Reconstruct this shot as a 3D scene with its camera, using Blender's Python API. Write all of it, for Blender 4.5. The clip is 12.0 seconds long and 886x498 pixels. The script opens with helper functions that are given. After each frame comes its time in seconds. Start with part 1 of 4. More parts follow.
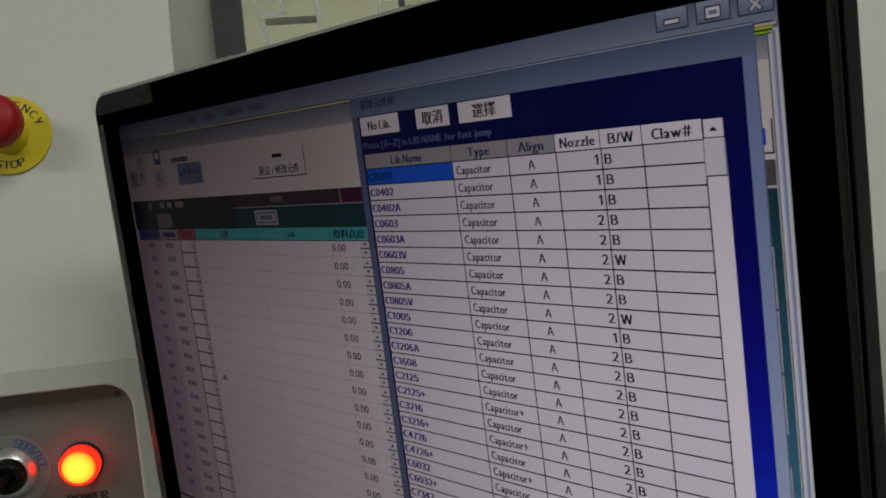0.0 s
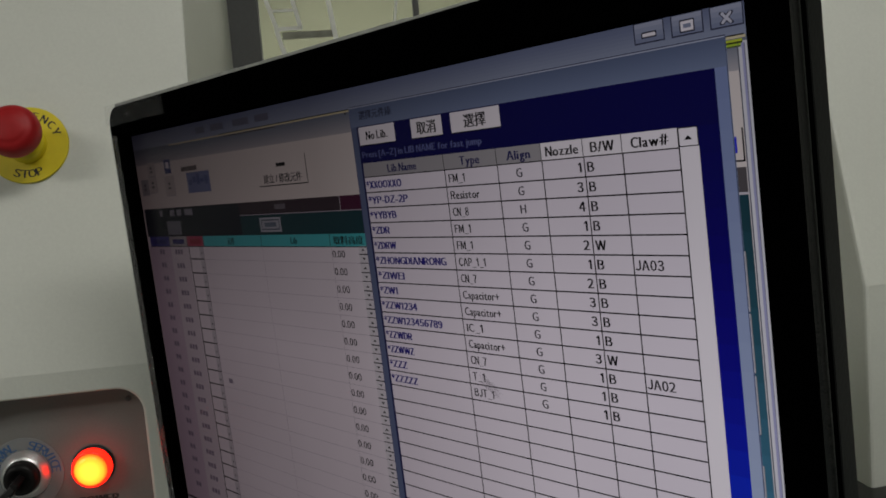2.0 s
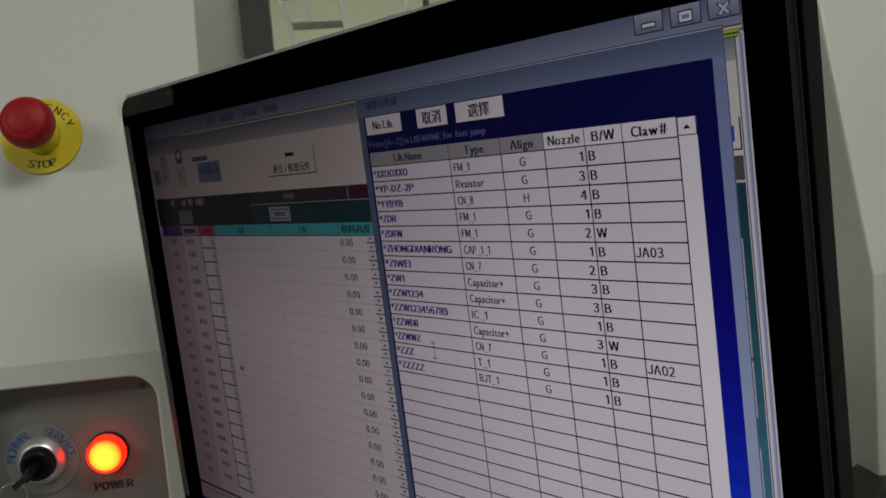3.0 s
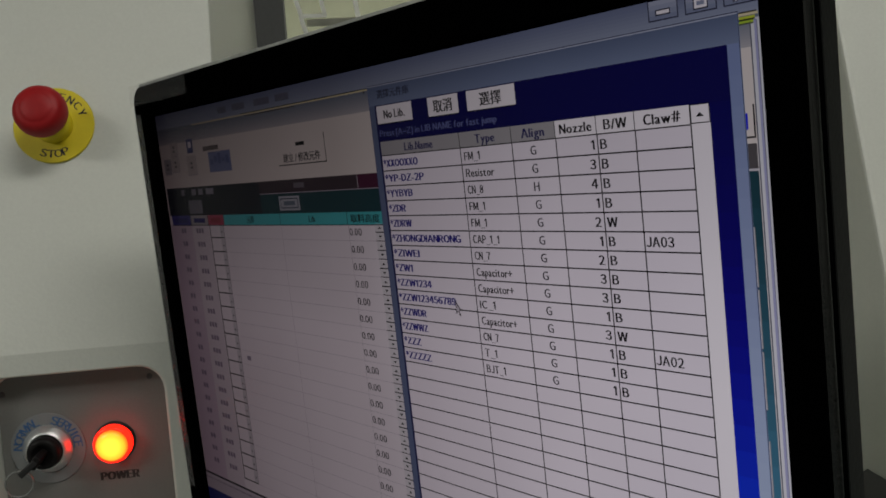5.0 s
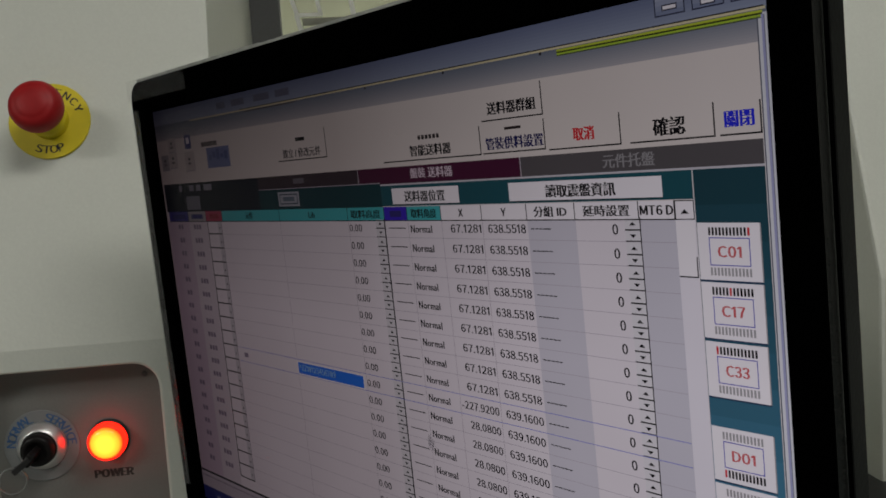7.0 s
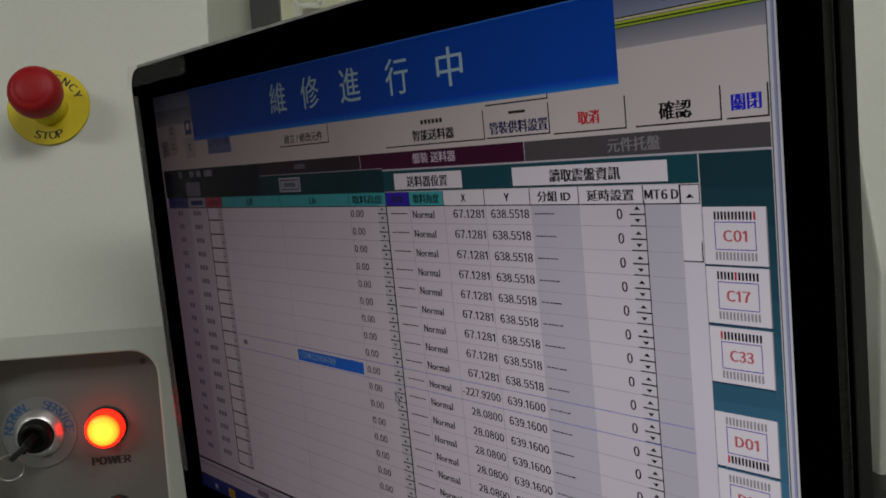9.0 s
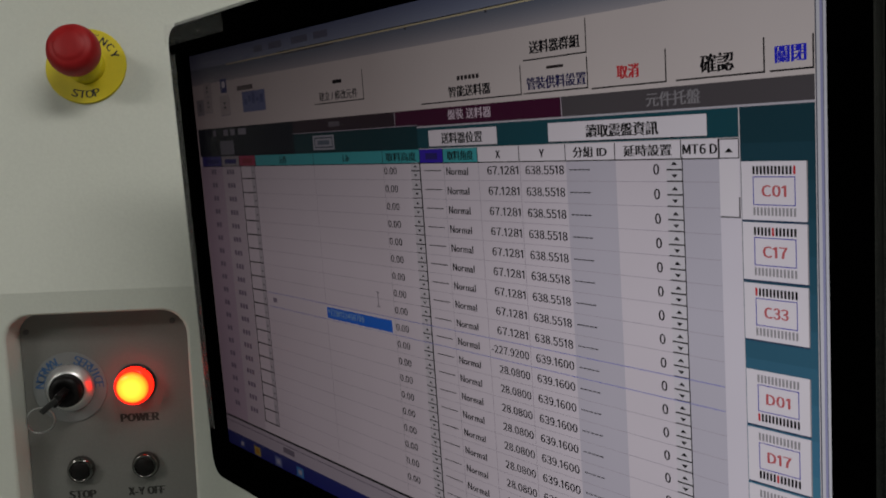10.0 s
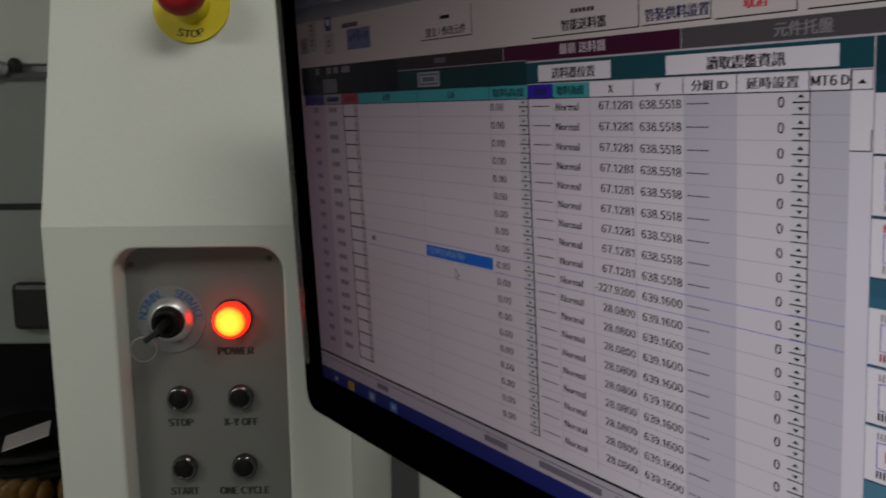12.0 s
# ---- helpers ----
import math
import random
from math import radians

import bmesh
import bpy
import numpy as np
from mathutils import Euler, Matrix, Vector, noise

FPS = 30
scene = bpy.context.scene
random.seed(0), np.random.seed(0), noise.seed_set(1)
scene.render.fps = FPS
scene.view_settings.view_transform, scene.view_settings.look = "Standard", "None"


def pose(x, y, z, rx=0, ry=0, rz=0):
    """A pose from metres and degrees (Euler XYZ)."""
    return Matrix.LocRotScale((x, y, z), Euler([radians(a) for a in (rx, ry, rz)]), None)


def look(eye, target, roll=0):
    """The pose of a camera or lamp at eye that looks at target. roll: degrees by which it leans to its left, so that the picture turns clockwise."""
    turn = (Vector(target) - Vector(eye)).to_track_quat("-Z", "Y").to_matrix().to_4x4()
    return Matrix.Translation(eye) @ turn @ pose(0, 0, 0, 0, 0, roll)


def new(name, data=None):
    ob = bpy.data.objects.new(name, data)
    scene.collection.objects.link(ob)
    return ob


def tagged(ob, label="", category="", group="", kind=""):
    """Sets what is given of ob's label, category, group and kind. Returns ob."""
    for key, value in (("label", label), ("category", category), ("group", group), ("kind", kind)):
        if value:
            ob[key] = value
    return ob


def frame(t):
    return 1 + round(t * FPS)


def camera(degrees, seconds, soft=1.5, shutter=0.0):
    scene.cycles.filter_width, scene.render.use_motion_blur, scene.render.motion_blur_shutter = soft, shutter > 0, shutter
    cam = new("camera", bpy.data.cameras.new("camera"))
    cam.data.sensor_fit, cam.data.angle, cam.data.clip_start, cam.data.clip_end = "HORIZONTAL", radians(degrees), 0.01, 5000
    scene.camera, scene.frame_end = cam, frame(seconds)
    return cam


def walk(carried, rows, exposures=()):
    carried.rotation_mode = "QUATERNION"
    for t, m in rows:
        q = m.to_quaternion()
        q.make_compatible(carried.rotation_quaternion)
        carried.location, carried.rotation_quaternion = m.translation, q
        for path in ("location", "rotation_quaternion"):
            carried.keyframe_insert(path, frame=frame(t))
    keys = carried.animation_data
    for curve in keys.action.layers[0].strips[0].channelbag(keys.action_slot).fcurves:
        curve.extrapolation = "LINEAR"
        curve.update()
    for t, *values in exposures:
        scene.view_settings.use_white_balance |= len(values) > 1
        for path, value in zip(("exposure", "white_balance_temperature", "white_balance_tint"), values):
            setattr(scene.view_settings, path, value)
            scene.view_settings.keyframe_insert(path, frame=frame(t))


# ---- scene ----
cam = camera(51.45, 12.0, soft=1.7, shutter=0.8)
# The path is given in the monitor's own space; SET turns it so that the machine stands upright, its lower front at y = 0.
SET = pose(0, 0, 1.28) @ (pose(-0.3217, 0.1138, 1.28, 0, 0, 57.1) @ pose(0, 0, 0, 0, 2.5, 0)).inverted()
PATH = [
    (0, (0.2298, -0.2311, 1.4090), (-1.2490, 1.0913, 1.1547), -7.26),
    (0.5, (0.2367, -0.2313, 1.4086), (-1.2418, 1.0937, 1.1668), -7.24),
    (1, (0.2418, -0.2330, 1.4081), (-1.2409, 1.0888, 1.1745), -7.39),
    (1.5, (0.2461, -0.2313, 1.4065), (-1.2541, 1.0724, 1.1840), -7.00),
    (2, (0.2448, -0.2310, 1.4060), (-1.2637, 1.0637, 1.1864), -7.04),
    (2.5, (0.2448, -0.2340, 1.4054), (-1.2724, 1.0471, 1.1673), -7.16),
    (3, (0.2511, -0.2330, 1.4055), (-1.2746, 1.0383, 1.1683), -7.22),
    (5, (0.2500, -0.2321, 1.4002), (-1.2904, 1.0227, 1.1705), -6.35),
    (5.5, (0.2497, -0.2315, 1.3998), (-1.2845, 1.0291, 1.1610), -6.49),
    (6, (0.2517, -0.2343, 1.3991), (-1.2753, 1.0374, 1.1732), -6.11),
    (6.5, (0.2477, -0.2353, 1.3986), (-1.2800, 1.0352, 1.1710), -6.02),
    (7, (0.2469, -0.2350, 1.3982), (-1.2818, 1.0344, 1.1702), -5.96),
    (9, (0.2445, -0.2362, 1.3945), (-1.2795, 1.0366, 1.1548), -5.49),
    (9.5, (0.2442, -0.2378, 1.3907), (-1.3009, 1.0066, 1.1372), -4.93),
    (10, (0.2434, -0.2394, 1.3840), (-1.3154, 0.9842, 1.1132), -4.03),
    (10.5, (0.2415, -0.2400, 1.3828), (-1.3179, 0.9804, 1.1020), -3.80),
    (11, (0.2391, -0.2411, 1.3789), (-1.3273, 0.9668, 1.0834), -3.23),
    (11.5, (0.2405, -0.2407, 1.3791), (-1.3543, 0.9207, 1.0509), -3.59),
    (11.6, (0.2398, -0.2432, 1.3779), (-1.3700, 0.8948, 1.0444), -3.43),
    (12, (0.2379, -0.2501, 1.3748), (-1.4123, 0.8249, 1.0268), -3.01),
]

walk(cam, [(t, SET @ look(eye, target, roll)) for t, eye, target, roll in PATH])

# ---- light: a workshop with tube lamps under the ceiling ----
scene.view_settings.exposure = 0.0
world = bpy.data.worlds.new("world")
scene.world = world
world.use_nodes = True
world.node_tree.nodes["Background"].inputs[0].default_value = (0.8, 0.85, 0.8, 1)
world.node_tree.nodes["Background"].inputs[1].default_value = 0.02
# the third lamp is unseen, added to brighten the wall behind the window
LAMPS = [(0.62, -1.15, 2.75, 17.5), (-2.1, -1.7, 2.75, 28.0), (0.3, 2.6, 2.75, 34.0)]


def tube_light(x, y, z, watts):
    data = bpy.data.lights.new("tube_light", "AREA")
    data.shape, data.size, data.size_y, data.energy = "RECTANGLE", 1.2, 0.40, watts
    data.color = (1.0, 0.985, 0.935)
    new("tube_light", data).matrix_world = pose(x, y, z - 0.07, 0, 0, 0)


for lamp in LAMPS:
    tube_light(*lamp)


# ---- materials ----
def lin(c):
    return tuple((v / 255 / 12.92) if v <= 10 else ((v / 255 + 0.055) / 1.055) ** 2.4 for v in c)


def node_material(name):
    m = bpy.data.materials.new(name)
    m.use_nodes = True
    return m, m.node_tree, m.node_tree.nodes["Principled BSDF"]


def surface(name, colour, rough=0.5, metal=0.0, grain=60.0, vary=0.06, bump=0.0, stain=5.0, spec=0.5, coat=0.0):
    """A surface whose colour wanders at two scales, with a fine relief."""
    m, tree, bsdf = node_material(name)
    link, make = tree.links.new, tree.nodes.new
    place = make("ShaderNodeTexCoord")
    fine, wide = make("ShaderNodeTexNoise"), make("ShaderNodeTexNoise")
    fine.inputs["Scale"].default_value, fine.inputs["Detail"].default_value = grain, 5
    wide.inputs["Scale"].default_value, wide.inputs["Detail"].default_value = stain, 3
    for n in (fine, wide):
        link(place.outputs["Object"], n.inputs["Vector"])
    add = make("ShaderNodeMath")
    add.operation = "ADD"
    link(fine.outputs["Fac"], add.inputs[0])
    link(wide.outputs["Fac"], add.inputs[1])
    ramp = make("ShaderNodeValToRGB")
    ramp.color_ramp.elements[0].position, ramp.color_ramp.elements[1].position = 0.35, 0.65
    half = make("ShaderNodeMath")
    half.operation = "MULTIPLY"
    half.inputs[1].default_value = 0.5
    link(add.outputs[0], half.inputs[0])
    link(half.outputs[0], ramp.inputs[0])
    ramp.color_ramp.elements[0].color = (*[v * (1 - vary) for v in colour], 1)
    ramp.color_ramp.elements[1].color = (*[min(1, v * (1 + vary)) for v in colour], 1)
    link(ramp.outputs[0], bsdf.inputs["Base Color"])
    rr = make("ShaderNodeMapRange")
    rr.inputs["To Min"].default_value, rr.inputs["To Max"].default_value = max(0.02, rough - 0.08), min(1, rough + 0.08)
    link(half.outputs[0], rr.inputs["Value"])
    link(rr.outputs[0], bsdf.inputs["Roughness"])
    bsdf.inputs["Metallic"].default_value = metal
    bsdf.inputs["Specular IOR Level"].default_value = spec
    bsdf.inputs["Coat Weight"].default_value = coat
    if bump:
        b = make("ShaderNodeBump")
        b.inputs["Strength"].default_value, b.inputs["Distance"].default_value = bump, 0.001
        link(fine.outputs["Fac"], b.inputs["Height"])
        link(b.outputs[0], bsdf.inputs["Normal"])
    return m


def glow(name, colour, strength):
    m, tree, bsdf = node_material(name)
    bsdf.inputs["Base Color"].default_value = (*colour, 1)
    bsdf.inputs["Roughness"].default_value = 0.25
    bsdf.inputs["Emission Color"].default_value = (*colour, 1)
    bsdf.inputs["Emission Strength"].default_value = strength
    return m


CREAM = surface("cream_powder_coat", (0.60, 0.61, 0.55), 0.5, grain=420, vary=0.035, bump=0.12, stain=7)
GREY_PLATE = surface("grey_panel_plate", (0.175, 0.172, 0.160), 0.55, grain=500, vary=0.06, bump=0.1, stain=14)
DARK_TRIM = surface("dark_grey_trim", (0.09, 0.09, 0.09), 0.6, grain=200, vary=0.1)
PIANO = surface("black_glossy_plastic", (0.0006, 0.0006, 0.0007), 0.3, grain=300, vary=0.2, stain=30, spec=0.0)
GLOSS = surface("polished_black_edge", (0.002, 0.002, 0.002), 0.16, grain=260, vary=0.2, bump=0.35, spec=0.7)
HOUSING = surface("black_satin_plastic", (0.004, 0.004, 0.004), 0.30, grain=700, vary=0.2, bump=0.1, spec=0.35)
RED = surface("red_plastic", (0.32, 0.008, 0.010), 0.48, grain=200, vary=0.10, bump=0.08, stain=60, spec=0.28)
YELLOW = surface("yellow_plastic", (0.66, 0.53, 0.010), 0.5, grain=150, vary=0.05)
INK = surface("black_ink", (0.02, 0.018, 0.016), 0.6, vary=0.1)
BLUE_INK = surface("blue_ink", (0.035, 0.10, 0.24), 0.6, vary=0.15, grain=900)
CHROME = surface("chrome", (0.86, 0.86, 0.85), 0.42, 1.0, vary=0.03)
DARK_CHROME = surface("polished_dark_metal", (0.17, 0.165, 0.16), 0.10, 1.0, vary=0.05)
BLACK = surface("black_rubber", (0.012, 0.011, 0.011), 0.45, vary=0.2)
DARK_CAP = surface("dark_button_cap", (0.010, 0.009, 0.009), 0.35, vary=0.15, grain=300, spec=0.15)
PALE_DISC = surface("pale_label_plastic", (0.205, 0.21, 0.21), 0.5, vary=0.05, grain=200)
STEEL = surface("brushed_steel", (0.5, 0.5, 0.5), 0.3, 1.0, grain=300, vary=0.1)
FLOOR = surface("grey_floor_paint", (0.22, 0.25, 0.24), 0.4, grain=40, vary=0.15, stain=2, bump=0.1)
WALL = surface("off_white_wall", (0.55, 0.56, 0.52), 0.8, grain=90, vary=0.06, bump=0.2)
CEILING = surface("pale_ceiling_board", (0.6, 0.6, 0.58), 0.9, grain=60, vary=0.06, bump=0.2)
GREY_PAINT = surface("grey_machine_paint", (0.28, 0.29, 0.27), 0.5, grain=200, vary=0.08, stain=4)
# near-black stands in for the shade inside the neighbour's open bay
BAY_SHADE = surface("bay_shade", (0.012, 0.015, 0.014), 0.7, vary=0.3)
PAPER = surface("paper", (0.55, 0.50, 0.50), 0.8, vary=0.08, grain=90)
AMBER = surface("amber_cable", (0.15, 0.07, 0.014), 0.35, vary=0.35, grain=120)
MOTTLED_GREY = surface("mottled_grey", (0.26, 0.26, 0.21), 0.5, vary=0.35, grain=60)
RAIL = surface("pale_acrylic_edge", (0.93, 0.94, 0.88), 0.15, vary=0.06, grain=120)
LAMP_RIM = glow("lamp_rim", (1.0, 0.010, 0.003), 3.2)


def hot_lens():
    """The lamp's lens: brightest over the filament, redder towards its edge."""
    m, tree, bsdf = node_material("hot_lens")
    link, make = tree.links.new, tree.nodes.new
    place, split, ramp = make("ShaderNodeTexCoord"), make("ShaderNodeVectorMath"), make("ShaderNodeValToRGB")
    flat = make("ShaderNodeVectorMath")
    flat.operation, split.operation = "MULTIPLY", "LENGTH"
    flat.inputs[1].default_value = (86, 0, 86)
    link(place.outputs["Object"], flat.inputs[0])
    link(flat.outputs[0], split.inputs[0])
    link(split.outputs["Value"], ramp.inputs[0])
    e = ramp.color_ramp.elements
    e[0].position, e[0].color = 0.40, (1.0, 0.42, 0.026, 1)
    e[1].position, e[1].color = 1.0, (1.0, 0.045, 0.003, 1)
    mid = e.new(0.82)
    mid.color = (1.0, 0.24, 0.012, 1)
    link(ramp.outputs[0], bsdf.inputs["Emission Color"])
    bsdf.inputs["Emission Strength"].default_value = 2.6
    bsdf.inputs["Base Color"].default_value = (0.6, 0.1, 0.02, 1)
    bsdf.inputs["Roughness"].default_value = 0.3
    return m


LAMP_CORE = hot_lens()
TUBE = glow("tube_lamp", (1.0, 0.98, 0.9), 5.0)

# tinted acrylic of the machine's cover
ACRYLIC, _tree, _bsdf = node_material("olive_acrylic")
_bsdf.inputs["Base Color"].default_value = (0.70, 0.71, 0.53, 1)
_bsdf.inputs["Roughness"].default_value = 0.16
_bsdf.inputs["IOR"].default_value = 1.2
_bsdf.inputs["Transmission Weight"].default_value = 1.0

# the monitor's picture: every pixel gives off light, its colour dimmed leftwards for the oblique view
LCD_GROUP = bpy.data.node_groups.new("lcd_panel", "ShaderNodeTree")
LCD_GROUP.interface.new_socket("Colour", in_out="INPUT", socket_type="NodeSocketColor")
LCD_GROUP.interface.new_socket("Light", in_out="OUTPUT", socket_type="NodeSocketColor")


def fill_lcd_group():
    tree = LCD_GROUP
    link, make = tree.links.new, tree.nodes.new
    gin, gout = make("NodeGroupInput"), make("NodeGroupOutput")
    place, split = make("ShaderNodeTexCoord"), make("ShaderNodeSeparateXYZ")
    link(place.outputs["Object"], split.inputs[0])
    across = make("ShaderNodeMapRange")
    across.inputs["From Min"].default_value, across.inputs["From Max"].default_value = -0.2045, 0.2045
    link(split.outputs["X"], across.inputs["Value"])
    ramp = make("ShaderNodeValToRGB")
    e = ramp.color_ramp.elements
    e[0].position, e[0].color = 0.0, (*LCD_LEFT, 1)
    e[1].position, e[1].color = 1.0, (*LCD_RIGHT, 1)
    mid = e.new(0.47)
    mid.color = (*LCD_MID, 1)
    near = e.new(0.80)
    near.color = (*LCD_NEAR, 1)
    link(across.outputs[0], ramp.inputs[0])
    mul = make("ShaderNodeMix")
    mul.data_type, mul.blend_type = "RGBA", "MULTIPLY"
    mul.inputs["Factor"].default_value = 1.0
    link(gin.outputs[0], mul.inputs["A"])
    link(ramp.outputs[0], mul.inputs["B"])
    mottle, noise_range = make("ShaderNodeTexNoise"), make("ShaderNodeMapRange")
    mottle.inputs["Scale"].default_value = 18
    noise_range.inputs["To Min"].default_value, noise_range.inputs["To Max"].default_value = 0.94, 1.06
    link(place.outputs["Object"], mottle.inputs["Vector"])
    link(mottle.outputs["Fac"], noise_range.inputs["Value"])
    # the same view dimming is strongest in the far upper corner
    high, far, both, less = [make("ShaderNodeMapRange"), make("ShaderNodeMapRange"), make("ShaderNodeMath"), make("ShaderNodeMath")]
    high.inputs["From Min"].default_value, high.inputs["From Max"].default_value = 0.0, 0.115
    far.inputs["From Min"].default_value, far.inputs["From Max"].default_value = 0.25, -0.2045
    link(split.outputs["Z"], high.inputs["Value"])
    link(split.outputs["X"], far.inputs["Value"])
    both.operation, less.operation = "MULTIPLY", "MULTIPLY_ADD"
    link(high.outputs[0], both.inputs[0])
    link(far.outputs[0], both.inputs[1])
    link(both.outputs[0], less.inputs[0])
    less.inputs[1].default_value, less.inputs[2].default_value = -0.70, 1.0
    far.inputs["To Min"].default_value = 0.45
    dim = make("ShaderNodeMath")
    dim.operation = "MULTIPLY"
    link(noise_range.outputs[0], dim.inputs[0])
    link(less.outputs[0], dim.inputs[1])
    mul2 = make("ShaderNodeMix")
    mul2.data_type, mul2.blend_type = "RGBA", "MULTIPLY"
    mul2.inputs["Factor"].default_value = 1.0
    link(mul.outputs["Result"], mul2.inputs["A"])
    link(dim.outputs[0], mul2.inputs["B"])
    add = make("ShaderNodeMix")
    add.data_type, add.blend_type = "RGBA", "ADD"
    add.inputs["Factor"].default_value = 1.0
    link(mul2.outputs["Result"], add.inputs["A"])
    add.inputs["B"].default_value = (*LCD_LEAK, 1)
    link(add.outputs["Result"], gout.inputs[0])


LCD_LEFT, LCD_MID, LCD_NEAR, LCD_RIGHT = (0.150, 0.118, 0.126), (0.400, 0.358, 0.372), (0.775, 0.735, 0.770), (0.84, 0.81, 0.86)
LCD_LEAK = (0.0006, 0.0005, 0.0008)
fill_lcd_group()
LCD = {}


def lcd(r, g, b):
    """The panel's light for one colour of the picture, given in display values, with the view dimming."""
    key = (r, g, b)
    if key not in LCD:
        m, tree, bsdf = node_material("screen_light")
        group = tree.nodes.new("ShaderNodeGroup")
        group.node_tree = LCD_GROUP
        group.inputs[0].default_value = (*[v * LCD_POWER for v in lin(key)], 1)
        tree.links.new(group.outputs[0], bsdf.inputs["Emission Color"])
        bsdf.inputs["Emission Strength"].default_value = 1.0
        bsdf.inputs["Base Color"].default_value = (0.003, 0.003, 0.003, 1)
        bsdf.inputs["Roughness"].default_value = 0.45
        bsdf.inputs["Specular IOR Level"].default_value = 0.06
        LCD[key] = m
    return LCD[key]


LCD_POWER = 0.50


# ---- mesh helpers ----
def mesh_object(name, verts, faces, materials, index=None, parent=None, label="", smooth=False):
    me = bpy.data.meshes.new(name)
    me.from_pydata([tuple(v) for v in verts], [], [tuple(f) for f in faces])
    for m in materials:
        me.materials.append(m)
    if index is not None:
        me.polygons.foreach_set("material_index", index)
    if smooth:
        me.polygons.foreach_set("use_smooth", [True] * len(me.polygons))
    me.update()
    ob = new(name, me)
    ob.parent = parent
    if label:
        ob["label"] = label
    return ob


def part(name, bm, material, parent=None, label="", smooth=False):
    """Links a bmesh as one mesh object under a thing or a part."""
    bmesh.ops.recalc_face_normals(bm, faces=bm.faces)
    me = bpy.data.meshes.new(name)
    bm.to_mesh(me)
    bm.free()
    me.materials.append(material)
    if smooth:
        me.polygons.foreach_set("use_smooth", [True] * len(me.polygons))
    ob = new(name, me)
    ob.parent = parent
    if label:
        ob["label"] = label
    return ob


def rounded(ob, width, segments=2):
    b = ob.modifiers.new("bevel", "BEVEL")
    b.width, b.segments, b.limit_method, b.angle_limit = width, segments, "ANGLE", radians(35)
    b.harden_normals = False
    return ob


def box(x0, x1, y0, y1, z0, z1):
    bm = bmesh.new()
    v = [bm.verts.new((x, y, z)) for x in (x0, x1) for y in (y0, y1) for z in (z0, z1)]
    for f in ((0, 1, 3, 2), (4, 6, 7, 5), (0, 4, 5, 1), (2, 3, 7, 6), (0, 2, 6, 4), (1, 5, 7, 3)):
        bm.faces.new([v[i] for i in f])
    return bm


def prism(profile, x0, x1):
    """A solid from a profile of (y, z) swept along x."""
    bm = bmesh.new()
    a = [bm.verts.new((x0, y, z)) for y, z in profile]
    b = [bm.verts.new((x1, y, z)) for y, z in profile]
    bm.faces.new(a)
    bm.faces.new(b)
    n = len(profile)
    for i in range(n):
        bm.faces.new((a[i], a[(i + 1) % n], b[(i + 1) % n], b[i]))
    return bm


def lathe(profile, steps=40, axis="y", close=True):
    """A turned body: profile of (radius, distance); its axis runs towards -y."""
    bm = bmesh.new()
    rings = []
    for r, d in profile:
        if r < 1e-6:
            rings.append([bm.verts.new((0, -d, 0))])
        else:
            rings.append([bm.verts.new((r * math.cos(2 * math.pi * k / steps), -d, r * math.sin(2 * math.pi * k / steps))) for k in range(steps)])
    for a, b in zip(rings, rings[1:]):
        for k in range(steps):
            quad = (a[k % len(a)], a[(k + 1) % len(a)], b[(k + 1) % len(b)], b[k % len(b)])
            quad = list(dict.fromkeys(quad))
            if len(quad) > 2:
                bm.faces.new(quad)
    return bm


def rounded_loop(x0, x1, z0, z1, r, steps=6):
    """Points (x, z) round a rectangle with rounded corners."""
    out = []
    for cx, cz, a in ((x1 - r, z1 - r, 0), (x0 + r, z1 - r, 90), (x0 + r, z0 + r, 180), (x1 - r, z0 + r, 270)):
        for k in range(steps + 1):
            t = radians(a + 90 * k / steps)
            out.append((cx + r * math.cos(t), cz + r * math.sin(t)))
    return out


def ring(outer, inner, y0, y1):
    """A flat frame between two loops of equal count, from y0 (front) to y1."""
    bm = bmesh.new()
    n = len(outer)
    fo, fi = [[bm.verts.new((x, y0, z)) for x, z in loop] for loop in (outer, inner)]
    bo, bi = [[bm.verts.new((x, y1, z)) for x, z in loop] for loop in (outer, inner)]
    for k in range(n):
        j = (k + 1) % n
        bm.faces.new((fo[k], fo[j], fi[j], fi[k]))
        bm.faces.new((bo[k], bo[j], bi[j], bi[k]))
        bm.faces.new((fo[k], fo[j], bo[j], bo[k]))
        bm.faces.new((fi[k], fi[j], bi[j], bi[k]))
    return bm


GLYPHS = {}


WIDE = set("023456789ABCDEFGHJKLMNOPQRSTUVWXYZ#")


def outline_of(body):
    """Vertices and faces of a line of the built-in font, at size one."""
    if body == "1":
        # a plain upright with a flag and no foot, as the screen's figures have it
        return [(0.17, 0), (0.26, 0), (0.26, 0.70), (0.17, 0.70), (0.02, 0.50), (0.17, 0.59), (0.20, 0.70), (0.02, 0.585)], [(0, 1, 2, 3), (4, 5, 6, 7)]
    if body not in GLYPHS:
        data = bpy.data.curves.new("writing", "FONT")
        data.body, data.resolution_u = body, 2
        ob = bpy.data.objects.new("writing", data)
        scene.collection.objects.link(ob)
        me = bpy.data.meshes.new_from_object(ob.evaluated_get(bpy.context.evaluated_depsgraph_get()))
        GLYPHS[body] = ([(v.co.x, v.co.y) for v in me.vertices], [tuple(p.vertices) for p in me.polygons])
        bpy.data.objects.remove(ob)
        bpy.data.curves.remove(data)
        bpy.data.meshes.remove(me)
    return GLYPHS[body]


